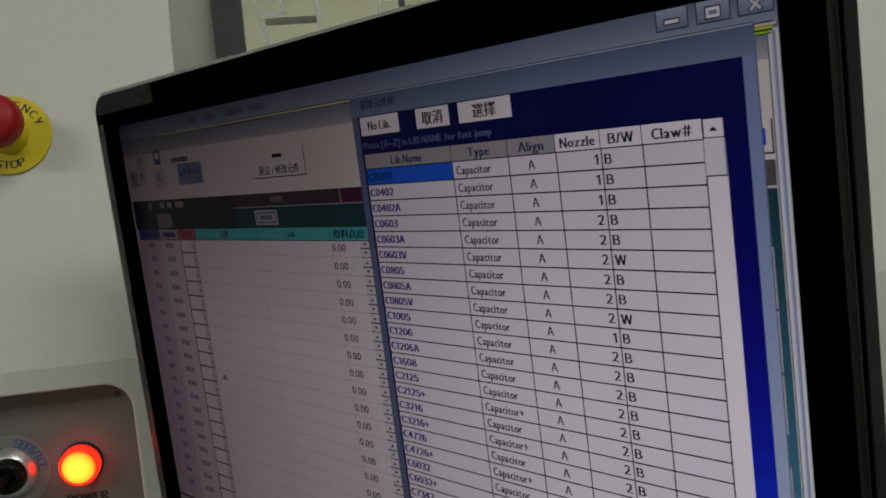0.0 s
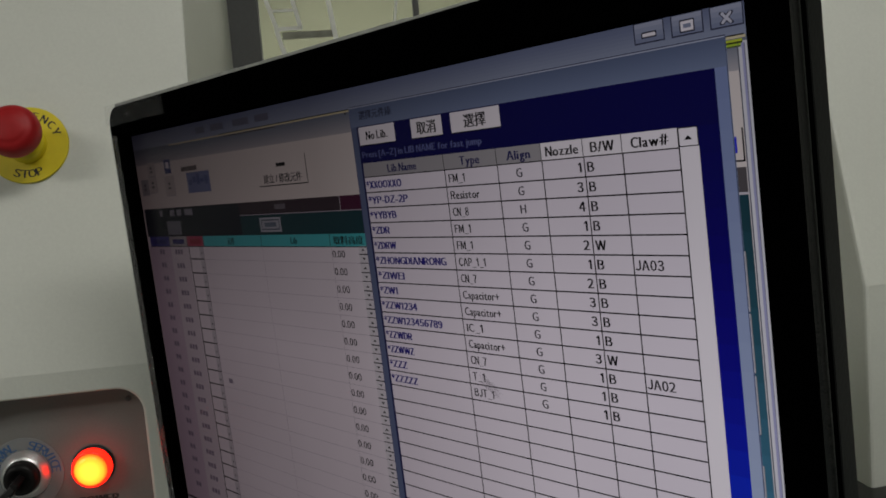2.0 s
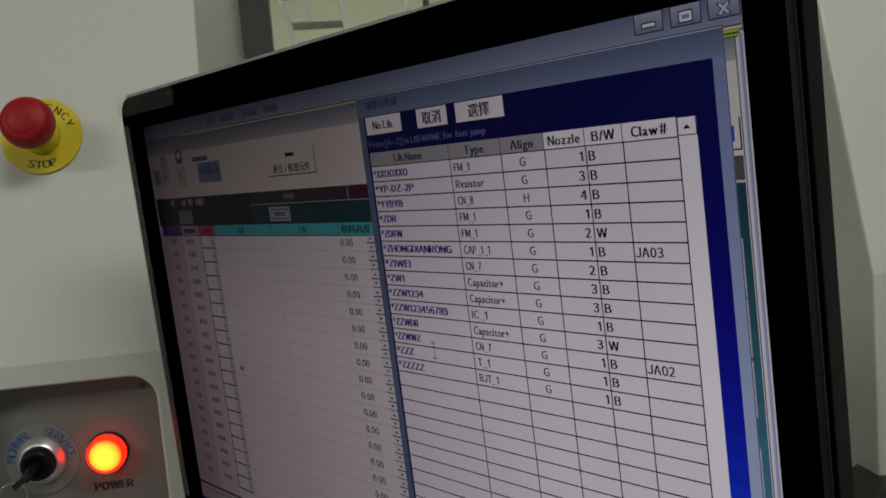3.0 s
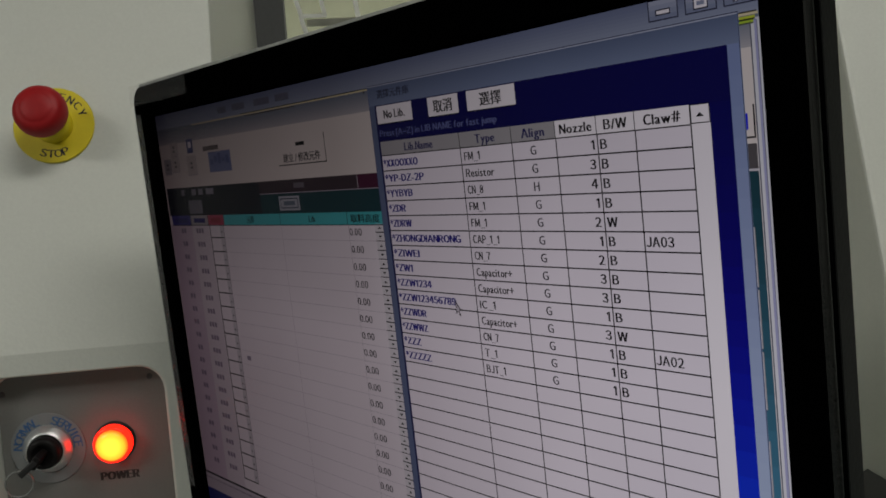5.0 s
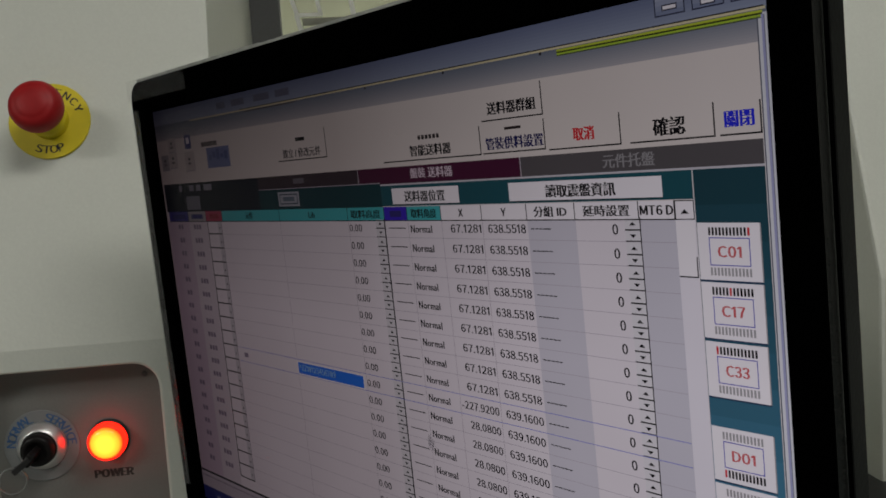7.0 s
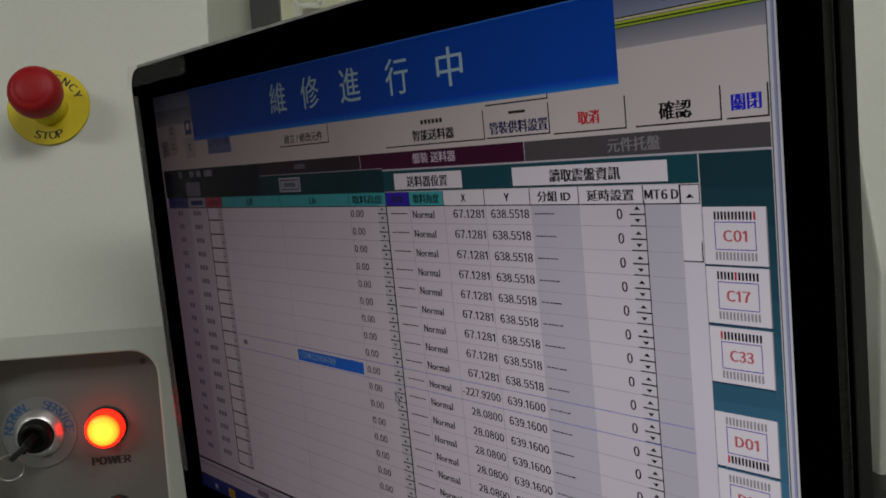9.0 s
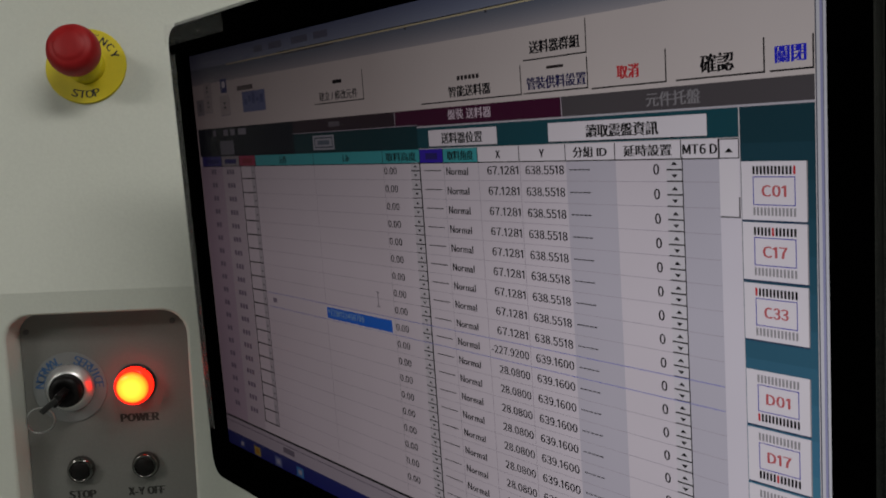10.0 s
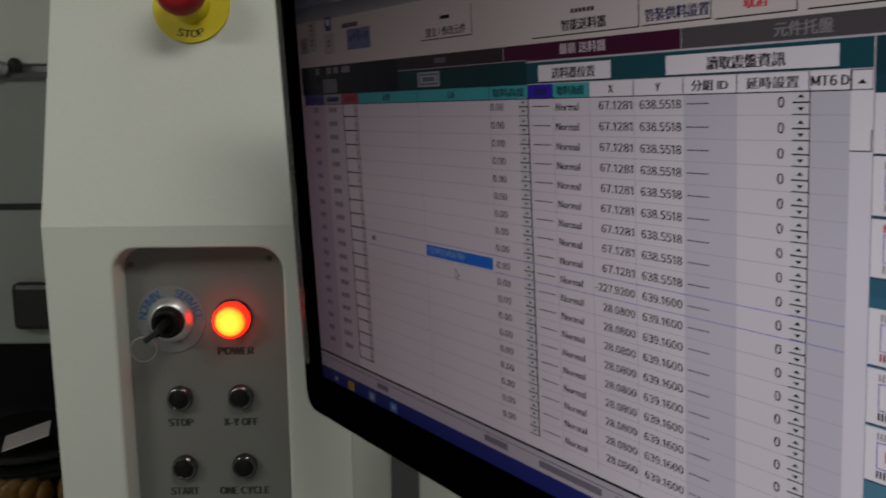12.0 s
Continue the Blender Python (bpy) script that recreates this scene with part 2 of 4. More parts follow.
def glyphs(body):
    """A line one unit high in its capitals, from x = 0. Latin letters take the font's wide forms, set close, which look like the screen's."""
    if not body.isascii() or not any(ch in WIDE for ch in body):
        vs, fs = outline_of(body)
        x0 = min((v[0] for v in vs), default=0)
        cap = 0.70 if body.isascii() else 0.733
        return [((x - x0) / cap, z / cap) for x, z in vs], fs
    out, faces, at = [], [], 0.0
    for ch in body:
        if ch == " ":
            at += 0.38
            continue
        cap = 0.733 if ch in WIDE else 0.70
        vs, fs = outline_of(chr(ord(ch) + 0xFEE0) if ch in WIDE else ch)
        x0, x1 = min(v[0] for v in vs), max(v[0] for v in vs)
        n = len(out)
        out += [(at + (x - x0) / cap, z / cap) for x, z in vs]
        faces += [tuple(n + q for q in f) for f in fs]
        at += (x1 - x0) / cap + (0.30 if ch == "1" else 0.17 if ch not in "lIi.-" else 0.21)
    return out, faces


for letter in sorted(WIDE):
    outline_of(chr(ord(letter) + 0xFEE0))
for letter in "abcdefghijklmnopqrstuvwxyzI*-+_.[]~/×":
    outline_of(letter)


class Sheet:
    """Flat pieces of a picture or print, gathered into one mesh. Depth grows towards the viewer, along -y."""

    def __init__(self, y=0.0, origin=(0, 0)):
        self.v, self.f, self.i, self.m, self.y, self.o = [], [], [], [], y, origin

    def slot(self, m):
        if m not in self.m:
            self.m.append(m)
        return self.m.index(m)

    def rect(self, x0, x1, z0, z1, m, level=1):
        n, y = len(self.v), self.y - 0.00003 * level
        self.v += [(x - self.o[0], y, z - self.o[1]) for x, z in ((x0, z0), (x1, z0), (x1, z1), (x0, z1))]
        self.f.append((n, n + 1, n + 2, n + 3))
        self.i.append(self.slot(m))
        return self

    def outline(self, x0, x1, z0, z1, w, m, level=2):
        self.rect(x0, x1, z1 - w, z1, m, level).rect(x0, x1, z0, z0 + w, m, level)
        return self.rect(x0, x0 + w, z0 + w, z1 - w, m, level).rect(x1 - w, x1, z0 + w, z1 - w, m, level)

    def tri(self, x, z, s, up, m, level=3):
        n, y, d = len(self.v), self.y - 0.00003 * level, s * (0.6 if up else -0.6)
        pts = ((x - s, z - d / 2), (x + s, z - d / 2), (x, z + d))
        self.v += [(a - self.o[0], y, b - self.o[1]) for a, b in pts]
        self.f.append((n, n + 1, n + 2) if up else (n + 1, n, n + 2))
        self.i.append(self.slot(m))
        return self

    def text(self, body, x, z, high, m, width=None, align="c", level=4, bold=0.0003):
        vs, fs = glyphs(body)
        if not vs:
            return self
        wide = max(v[0] for v in vs)
        z0, z1 = min(v[1] for v in vs), max(v[1] for v in vs)
        cjk = max(map(ord, body)) > 0x2000
        scale = high / (z1 - z0) if cjk else high
        sx = width / wide if width else scale
        left = x - {"l": 0, "c": 0.5, "r": 1}[align] * wide * sx
        mid = (z0 + z1) / 2 if cjk else 0.5
        for k, shift in enumerate((-bold / 2, 0, bold / 2) if bold else (0,)):
            n, y = len(self.v), self.y - 0.00003 * (level + 0.2 * k)
            self.v += [(left + a * sx + shift - self.o[0], y, z + (b - mid) * scale - self.o[1]) for a, b in vs]
            self.f += [tuple(n + q for q in f) for f in fs]
            self.i += [self.slot(m)] * len(fs)
        return self

    def arc(self, body, cx, cz, r, start, step, high, m, level=4, inward=False):
        """Letters round a circle: the angle of the first one's middle and the step, in degrees, clockwise from the top."""
        letters = [(ch, start + k * step, j) for k, ch in enumerate(body) for j in (-1, 0, 1)]
        for ch, angle, j in letters:
            vs, fs = glyphs(ch)
            if not vs:
                continue
            wide, a = max(v[0] for v in vs), radians(angle + j * 0.7)
            n, y = len(self.v), self.y - 0.00003 * (level + 0.2 * j)
            for p, q in vs:
                u, w = (p - wide / 2) * high, (q - 0.5) * high
                rr = r - w if inward else r + w
                u = -u if inward else u
                self.v.append((cx + rr * math.sin(a) + u * math.cos(a) - self.o[0], y, cz + rr * math.cos(a) - u * math.sin(a) - self.o[1]))
            self.f += [tuple(n + q for q in f) for f in fs]
            self.i += [self.slot(m)] * len(fs)
        return self

    def build(self, name, parent=None, label=""):
        return mesh_object(name, self.v, self.f, self.m, self.i, parent, label)


# ---- the room ----
def slab(name, x0, x1, y0, y1, z0, z1, m, label, category):
    return tagged(part(name, box(x0, x1, y0, y1, z0, z1), m), label, category, kind="structure")


slab("floor", -4, 4, -4, 4, -0.1, 0, FLOOR, "grey-green painted concrete workshop floor", "floor")
slab("ceiling", -4, 4, -4, 4, 2.9, 3.0, CEILING, "pale ceiling boards with tube lamps below", "ceiling")
slab("wall_north", -4, 4, 4, 4.1, 0, 2.9, WALL, "off-white plastered workshop wall", "wall")
slab("wall_south", -4, 4, -4.1, -4, 0, 2.9, WALL, "off-white plastered workshop wall", "wall")
slab("wall_east", 4, 4.1, -4, 4, 0, 2.9, WALL, "off-white plastered workshop wall", "wall")
slab("wall_west", -4.1, -4, -4, 4, 0, 2.9, WALL, "off-white plastered workshop wall", "wall")


def tube_fixture(x, y, z):
    root = tagged(new("ceiling_lamp"), "unseen white tube lamp fixture hanging below the ceiling", "lamp", "tube lamps")
    root.matrix_world = pose(x, y, z)
    part("housing", prism([(-0.09, 0.0), (0.09, 0.0), (0.05, 0.05), (-0.05, 0.05)], -0.62, 0.62), WALL, root)
    bm = lathe([(0, 0), (0.014, 0), (0.014, 1.16), (0, 1.16)], 16)
    bmesh.ops.transform(bm, matrix=pose(0.58, 0, -0.02, 0, 0, -90), verts=bm.verts)
    part("tube", bm, TUBE, root, smooth=True)
    part("hanger", box(-0.4, -0.39, -0.004, 0.004, 0.05, 2.9 - z), STEEL, root)
    part("hanger", box(0.39, 0.4, -0.004, 0.004, 0.05, 2.9 - z), STEEL, root)


for x, y, z, _ in LAMPS:
    tube_fixture(x, y, z)

# ---- the placement machine: two columns with an alcove between them ----
BEND, LEAN_BACK, TOP = 1.2760, 16.8, 1.95
UP = math.tan(radians(LEAN_BACK))
machine = tagged(new("placement_machine"), "cream powder-coated electronics placement machine with two front columns", "machine")
PROFILE = [(0, 0), (0, BEND), ((TOP - BEND) * UP, TOP), (0.6, TOP), (0.6, 0)]
POCKET = (-0.2450, -0.1150, 1.003, 1.2615, 0.022)


def pocket_column():
    """The column with a rounded pocket cut into its lower front."""
    x0, x1 = -0.2925, -0.0690
    bm = prism(PROFILE, x0, x1)
    front = [f for f in bm.faces if all(abs(v.co.y) < 1e-6 for v in f.verts)]
    bmesh.ops.delete(bm, geom=front, context="FACES_ONLY")
    outer = [e for e in bm.edges if all(abs(v.co.y) < 1e-6 for v in e.verts)]
    loop = [bm.verts.new((x, 0, z)) for x, z in rounded_loop(POCKET[0] + 0.0014, POCKET[1] - 0.0012, POCKET[2] + 0.0012, POCKET[3] - 0.0012, 0.0185)]
    lip = [bm.verts.new((x, 0.0012, z)) for x, z in rounded_loop(POCKET[0] + 0.0024, POCKET[1] - 0.0019, POCKET[2] + 0.0020, POCKET[3] - 0.0019, 0.018)]
    deep = [bm.verts.new((x, 0.026, z)) for x, z in rounded_loop(POCKET[0] + 0.0065, POCKET[1] - 0.0045, POCKET[2] + 0.005, POCKET[3] - 0.005, 0.016)]
    n = len(loop)
    inner = [bm.edges.new((loop[k], loop[(k + 1) % n])) for k in range(n)]
    bmesh.ops.triangle_fill(bm, use_beauty=True, edges=outer + inner)
    for a, b in ((loop, lip), (lip, deep)):
        for k in range(n):
            bm.faces.new((a[k], a[(k + 1) % n], b[(k + 1) % n], b[k]))
    return bm


column = part("column", pocket_column(), CREAM, machine, "cream sheet-metal column with a pocket for the controls")
rounded(column, 0.003)
rounded(part("column", prism(PROFILE, 0.439, 0.662), CREAM, machine, "cream sheet-metal column"), 0.003)
part("control_plate", box(-0.2388, -0.1192, 0.018, 0.022, 1.0075, 1.2568), GREY_PLATE, machine, "grey plate that carries the switches")
# alcove between the columns
part("inner_post", box(-0.0688, -0.031, 0.58, 0.64, 0, TOP), DARK_TRIM, machine, "dark grey post beside the cover")
part("inner_post", box(0.403, 0.4385, 0.58, 0.64, 0, TOP), DARK_TRIM, machine, "dark grey post beside the cover")
rounded(part("lower_cover", box(-0.030, 0.402, 0.60, 0.64, 0, 1.33), CREAM, machine, "cream lower front cover"), 0.003)
part("window", box(-0.030, 0.402, 0.612, 0.618, 1.334, 1.946), ACRYLIC, machine, "olive tinted acrylic window").visible_shadow = False
rounded(part("top_cover", box(-0.2895, 0.662, 0.225, 0.65, TOP + 0.002, TOP + 0.10), CREAM, machine, "cream top cover"), 0.006)


def acrylic_guide(x, z, w, tall, lean, m):
    bm = box(-w / 2, w / 2, -0.003, 0.003, 0, tall)
    bmesh.ops.transform(bm, matrix=pose(x, 0.608, z, 0, lean, 0), verts=bm.verts)
    return bm


# acrylic guide fixed before the window; near-white strips imitate light gathered in its edges
guide = tagged(new("acrylic_guide"), "acrylic guide fixed on the window, edges near-white to look lit", "guide")
for x, z, w, tall, lean in ((0.0035, 1.534, 0.0060, 0.055, -14), (-0.0085, 1.587, 0.0055, 0.075, -16), (0.0230, 1.587, 0.0055, 0.075, -12), (0.0725, 1.539, 0.0065, 0.125, -7), (0.145, 1.56, 0.0035, 0.10, 9)):
    part("edge_strip", acrylic_guide(x, z, w, tall, lean, RAIL), RAIL, guide)
part("cross_bar", box(-0.0065, 0.0245, 0.605, 0.611, 1.585, 1.590), RAIL, guide)
part("cross_bar", box(-0.0155, 0.0165, 0.605, 0.611, 1.610, 1.613), RAIL, guide)
# darker mottled bar across the strips
part("grey_bar", box(-0.002, 0.066, 0.606, 0.611, 1.574, 1.583), MOTTLED_GREY, guide)
part("upright", box(0.176, 0.184, 0.604, 0.611, 1.53, 1.75), DARK_TRIM, guide)

# ---- controls on the column ----
FACE = pose(0, 0, BEND, -LEAN_BACK)


def depth(x, z):
    """Places seen on the column's front, carried back to the plate in the pocket."""
    return x * 1.027, 1.375 + (z - 1.375) * 1.027


def emergency_stop():
    root = tagged(new("emergency_stop_button"), "red mushroom emergency stop button on a round yellow plate", "button")
    root.matrix_world = pose(-0.1855, (1.4356 - BEND) * UP, 1.4356, -LEAN_BACK)
    part("legend_plate", lathe([(0, 0.0), (0.0284, 0.0), (0.0289, 0.0006), (0.0289, 0.0016), (0.0284, 0.0021), (0, 0.0021)], 64), YELLOW, root, "round yellow plate with black lettering")
    part("collar", lathe([(0.0140, 0.002), (0.0140, 0.009), (0.0128, 0.0105), (0.0115, 0.0110), (0.0112, 0.026), (0, 0.026)], 40), YELLOW, root, "yellow neck of the button", smooth=True)
    head = [(0, 0.022), (0.0120, 0.022), (0.0158, 0.0235), (0.0178, 0.0270), (0.0184, 0.0310), (0.0182, 0.0350), (0.0170, 0.0385), (0.0152, 0.0409), (0.0128, 0.0423), (0.0116, 0.0424), (0.0110, 0.0429), (0.0085, 0.0437), (0.0045, 0.0442), (0, 0.0443)]
    part("mushroom_head", lathe(head, 48), RED, root, "worn red plastic head", smooth=True)
    Sheet(-0.0021).arc("EMERGENCY", 0, 0, 0.0222, -68, 17, 0.0056, INK).build("word", root, "black word EMERGENCY")
    Sheet(-0.0021).arc("STOP", 0, 0, 0.0220, 199.5, -13.5, 0.0058, INK, inward=True).build("word", root, "black word STOP")


def key_switch():
    x, z = depth(-0.2010, 1.2060)
    root = tagged(new("key_switch"), "chrome key switch with key and ring in a pale round label", "switch")
    root.matrix_world = pose(x, 0.018, z)
    part("label_disc", lathe([(0, 0), (0.0262, 0), (0.0265, 0.0006), (0.0262, 0.0010), (0, 0.0010)], 64), PALE_DISC, root, "pale translucent label disc")
    bezel = part("bezel", lathe([(0, 0.001), (0.0174, 0.001), (0.0176, 0.0022), (0.0168, 0.0036), (0.0146, 0.0066), (0.0130, 0.0084), (0.0124, 0.0087), (0.0120, 0.008), (0.0120, 0.006), (0, 0.006)], 48), CHROME, root, "domed chrome ring", smooth=True)
    part("barrel", lathe([(0, 0.006), (0.0119, 0.006), (0.0117, 0.013), (0.0106, 0.0165), (0.0068, 0.0170), (0.0064, 0.0155), (0, 0.0155)], 40), DARK_CAP, root, "black lock barrel", smooth=True)
    bm = box(-0.0026, 0.0026, -0.034, -0.012, -0.0058, 0.0042)
    bmesh.ops.transform(bm, matrix=pose(0, 0, 0, 0, 35, 0), verts=bm.verts)
    rounded(part("key", bm, DARK_CAP, root, "black key turned to one side"), 0.0012)
    bm = box(-0.0140, 0.0010, -0.0345, -0.0315, -0.0022, 0.0022)
    bmesh.ops.transform(bm, matrix=pose(0, 0, 0, 0, -38, 0), verts=bm.verts)
    rounded(part("key_bow", bm, BLACK, root), 0.0008)
    bm = bmesh.new()
    rings = []
    for k in range(28):
        a = 2 * math.pi * k / 28
        rings.append([bm.verts.new(((0.0092 + 0.0006 * math.cos(b)) * math.cos(a), 0.0005 * math.sin(b), (0.0092 + 0.0006 * math.cos(b)) * math.sin(a))) for b in (0, 1.57, 3.14, 4.71)])
    for k in range(28):
        for j in range(4):
            bm.faces.new((rings[k][j], rings[k][(j + 1) % 4], rings[(k + 1) % 28][(j + 1) % 4], rings[(k + 1) % 28][j]))
    bmesh.ops.transform(bm, matrix=pose(-0.0128, -0.030, -0.0150, 0, 0, 12), verts=bm.verts)
    part("key_ring", bm, STEEL, root, "thin steel key ring", smooth=True)
    Sheet(-0.0010).arc("NORMAL", 0, 0, 0.0212, -82, 12.5, 0.0062, BLUE_INK).build("word", root, "blue word NORMAL")
    Sheet(-0.0010).arc("SERVICE", 0, 0, 0.0212, 18, 11.5, 0.0062, BLUE_INK).build("word", root, "blue word SERVICE")


def power_lamp():
    x, z = depth(-0.1550, 1.2064)
    root = tagged(new("power_lamp"), "round power lamp lit orange in a red rim", "lamp")
    root.matrix_world = pose(x, 0.018, z)
    part("collar", lathe([(0, 0), (0.0148, 0), (0.0148, 0.0022), (0.0138, 0.0032), (0, 0.0032)], 40), BLACK, root)
    part("rim", lathe([(0.0136, 0.003), (0.0136, 0.0095), (0.0132, 0.0110), (0.0125, 0.0116), (0.0116, 0.0117), (0.0113, 0.0112)], 40), LAMP_RIM, root, "glowing red rim", smooth=True)
    part("lens", lathe([(0.0114, 0.0110), (0.0112, 0.0128), (0.0100, 0.0142), (0.0066, 0.0152), (0, 0.0155)], 40), LAMP_CORE, root, "glowing orange lens", smooth=True)


def push_button(x, z, cap):
    x, z = depth(x, z)
    root = tagged(new("push_button"), "round chrome push button with a dark cap", "button", "push buttons on the plate")
    root.matrix_world = pose(x, 0.018, z)
    part("ring", lathe([(0, 0), (0.0098, 0), (0.0100, 0.0020), (0.0094, 0.0052), (0.0080, 0.0066), (0.0072, 0.0064), (0.0070, 0.0050), (0, 0.0050)], 36), DARK_CHROME, root, "chrome ring", smooth=True)
    part("cap", lathe([(0, 0.0045), (0.0068, 0.0045), (0.0068, 0.0062), (0.0060, 0.0070), (0, 0.0073)], 32), cap, root, "", smooth=True)
    return root


emergency_stop()
key_switch()
power_lamp()
for bx, bz in ((-0.1974, 1.1450), (-0.1517, 1.1455), (-0.1967, 1.0898), (-0.1512, 1.0905), (-0.1960, 1.0360), (-0.1508, 1.0365)):
    push_button(bx, bz, DARK_CAP)
for word, px, pz, wide in (("POWER", -0.1540, 1.1811, 0.0270), ("STOP", -0.1984, 1.1252, 0.0190), ("X-Y OFF", -0.1527, 1.1252, 0.0262), ("START", -0.1982, 1.0698, 0.0215), ("ONE CYCLE", -0.1524, 1.0698, 0.0385)):
    qx, qz = depth(px, pz)
    Sheet(0.018).text(word, qx, qz, 0.0060, INK, wide, bold=0.0013).build("word", machine, "black word " + word)
for sx, sz in ((-0.2346, 1.2441), (-0.1301, 1.2479)):
    bm = lathe([(0, 0), (0.0022, 0), (0.0020, 0.0008), (0, 0.0012)], 16)
    bmesh.ops.transform(bm, matrix=pose(sx * 1.0, 0.018, sz), verts=bm.verts)
    part("screw", bm, DARK_TRIM, machine)


# ---- the monitor: built in its own space, the picture's middle at its origin ----
CX, CZ = -0.0925, 1.3165
X0, X1, Z0, Z1 = -0.2990, 0.1115, 1.1955, 1.4350
monitor = tagged(new("monitor"), "black glossy flat monitor showing lit machine software tables", "monitor")
monitor.matrix_world = SET @ pose(CX, 0, CZ)


def loop_in(x0, x1, z0, z1, r):
    return rounded_loop(x0 - CX, x1 - CX, z0 - CZ, z1 - CZ, r, 5)


OUT = (-0.3155, 0.1288, 1.1655, 1.4540)
bezel = part("bezel", ring(loop_in(*OUT, 0.012), loop_in(X0, X1 + 0.0026, Z0 - 0.0058, Z1, 0.0006), -0.006, 0.006), PIANO, monitor, "glossy black bezel")
rounded(bezel, 0.0016, 3)


def housing():
    bm = bmesh.new()
    steps = ((-0.0008, 0.0002, 0.012), (-0.0006, -0.0004, 0.012), (0.0068, -0.0004, 0.012), (0.0078, 0.0010, 0.012), (0.028, 0.016, 0.016), (0.044, 0.034, 0.02), (0.052, 0.058, 0.02))
    loops = [[bm.verts.new((x, y, z)) for x, z in loop_in(OUT[0] + s, OUT[1] - s, OUT[2] + s, OUT[3] - s, r)] for y, s, r in steps]
    n = len(loops[0])
    for a, b in zip(loops, loops[1:]):
        for k in range(n):
            bm.faces.new((a[k], a[(k + 1) % n], b[(k + 1) % n], b[k]))
    bm.faces.new(loops[-1])
    return bm


part("housing", housing(), HOUSING, monitor, "matt black back shell")
bm = bmesh.new()
arc_pts = [(0.0016 * math.cos(radians(a)), 0.0016 * math.sin(radians(a))) for a in range(-100, 41, 14)]
rows_a = [[bm.verts.new((OUT[1] - CX - 0.0012 + px, -0.0046 + py * 1.0, z)) for px, py in arc_pts] for z in (OUT[2] - CZ + 0.014, 0.0, OUT[3] - CZ - 0.014)]
for ra, rb in zip(rows_a, rows_a[1:]):
    for k in range(len(arc_pts) - 1):
        bm.faces.new((ra[k], ra[k + 1], rb[k + 1], rb[k]))
part("edge_gloss", bm, GLOSS, monitor, "polished edge of the bezel", smooth=True)
part("neck", box(-0.03, 0.03, 0.046, 0.066, -0.26, -0.02), HOUSING, monitor, "black stand neck")
part("stand_arm", box(-0.02, 0.02, 0.066, 0.52, -0.26, -0.225), HOUSING, monitor, "black arm to the alcove")
# clear film still stuck on the corner, wrinkled
def wrinkled_film(x0, x1, z0, z1, nx, nz, depth_of):
    bm = bmesh.new()
    grid = [[bm.verts.new((x0 + (x1 - x0) * i / nx, -0.0066 - depth_of * (0.5 + noise.noise((i * 0.9, j * 1.1, 3.7))), z0 + (z1 - z0) * j / nz)) for i in range(nx + 1)] for j in range(nz + 1)]
    for j in range(nz):
        for i in range(nx):
            bm.faces.new((grid[j][i], grid[j][i + 1], grid[j + 1][i + 1], grid[j + 1][i]))
    return bm


bm = wrinkled_film(-0.2238, -0.1420, 0.1262, 0.1388, 34, 8, 0.0012)
CLEAR, _tree, _bsdf = node_material("clear_wrinkled_film")
_bsdf.inputs["Base Color"].default_value = (0.9, 0.9, 0.9, 1)
_bsdf.inputs["Roughness"].default_value = 0.06
_bsdf.inputs["Specular IOR Level"].default_value = 1.0
_bsdf.inputs["Alpha"].default_value = 0.08
_bump, _noise = _tree.nodes.new("ShaderNodeBump"), _tree.nodes.new("ShaderNodeTexNoise")
_noise.inputs["Scale"].default_value = 220
_noise.inputs["Detail"].default_value = 1
_bump.inputs["Strength"].default_value, _bump.inputs["Distance"].default_value = 0.8, 0.002
_tree.links.new(_noise.outputs["Fac"], _bump.inputs["Height"])
_tree.links.new(_bump.outputs[0], _bsdf.inputs["Normal"])
FILM_EDGE = surface("milky_film_edge", (0.42, 0.42, 0.40), 0.3, vary=0.25, grain=140)
part("film_corner", bm, CLEAR, monitor, "clear protective film peeling at the corner", smooth=True)
part("film_side", box(-0.2222, -0.2125, -0.0067, -0.0064, -0.1180, 0.1205), CLEAR, monitor, "clear protective film along the bezel")
part("film_tab", box(-0.2285, -0.2225, 0.001, 0.0015, -0.1240, -0.1090), CLEAR, monitor, "clear film tab")

for x0, x1, z in ((-0.2115, -0.06, 0.1385), (-0.06, 0.07, 0.1382), (0.07, 0.2215, 0.1378)):
    part("film_edge", box(x0, x1, -0.0052, -0.0046, 0.1368, z + 0.0004), FILM_EDGE, monitor, "edge of clear protective film")
# colours of the picture
WHITE, PAGE, CELL = lcd(250, 246, 250), lcd(226, 220, 218), lcd(236, 230, 236)
GREY, GREY2, LINE = lcd(205, 202, 208), lcd(168, 166, 168), lcd(168, 162, 172)
DARK, TXT, NAVY, TEAL = lcd(12, 10, 14), lcd(8, 6, 10), lcd(2, 0, 80), lcd(28, 82, 92)
CYAN, PURPLE, TABGREY, REDC = lcd(74, 184, 188), lcd(74, 18, 52), lcd(88, 84, 86), lcd(176, 64, 96)
BLUEC, VIOLET = lcd(40, 120, 235), lcd(62, 40, 190)
REDTXT, BLUETXT, LIBTXT = lcd(215, 40, 50), lcd(40, 45, 215), lcd(30, 20, 130)
FRAMEB, TASK, YELL = lcd(146, 164, 198), lcd(36, 44, 124), lcd(190, 205, 60)
DEEPNAVY, BANNER, BANNER_TXT = lcd(15, 17, 36), lcd(2, 78, 190), lcd(190, 225, 235)
O = (CX, CZ)


def sheet(y=0.0):
    return Sheet(0.25 * y, O)


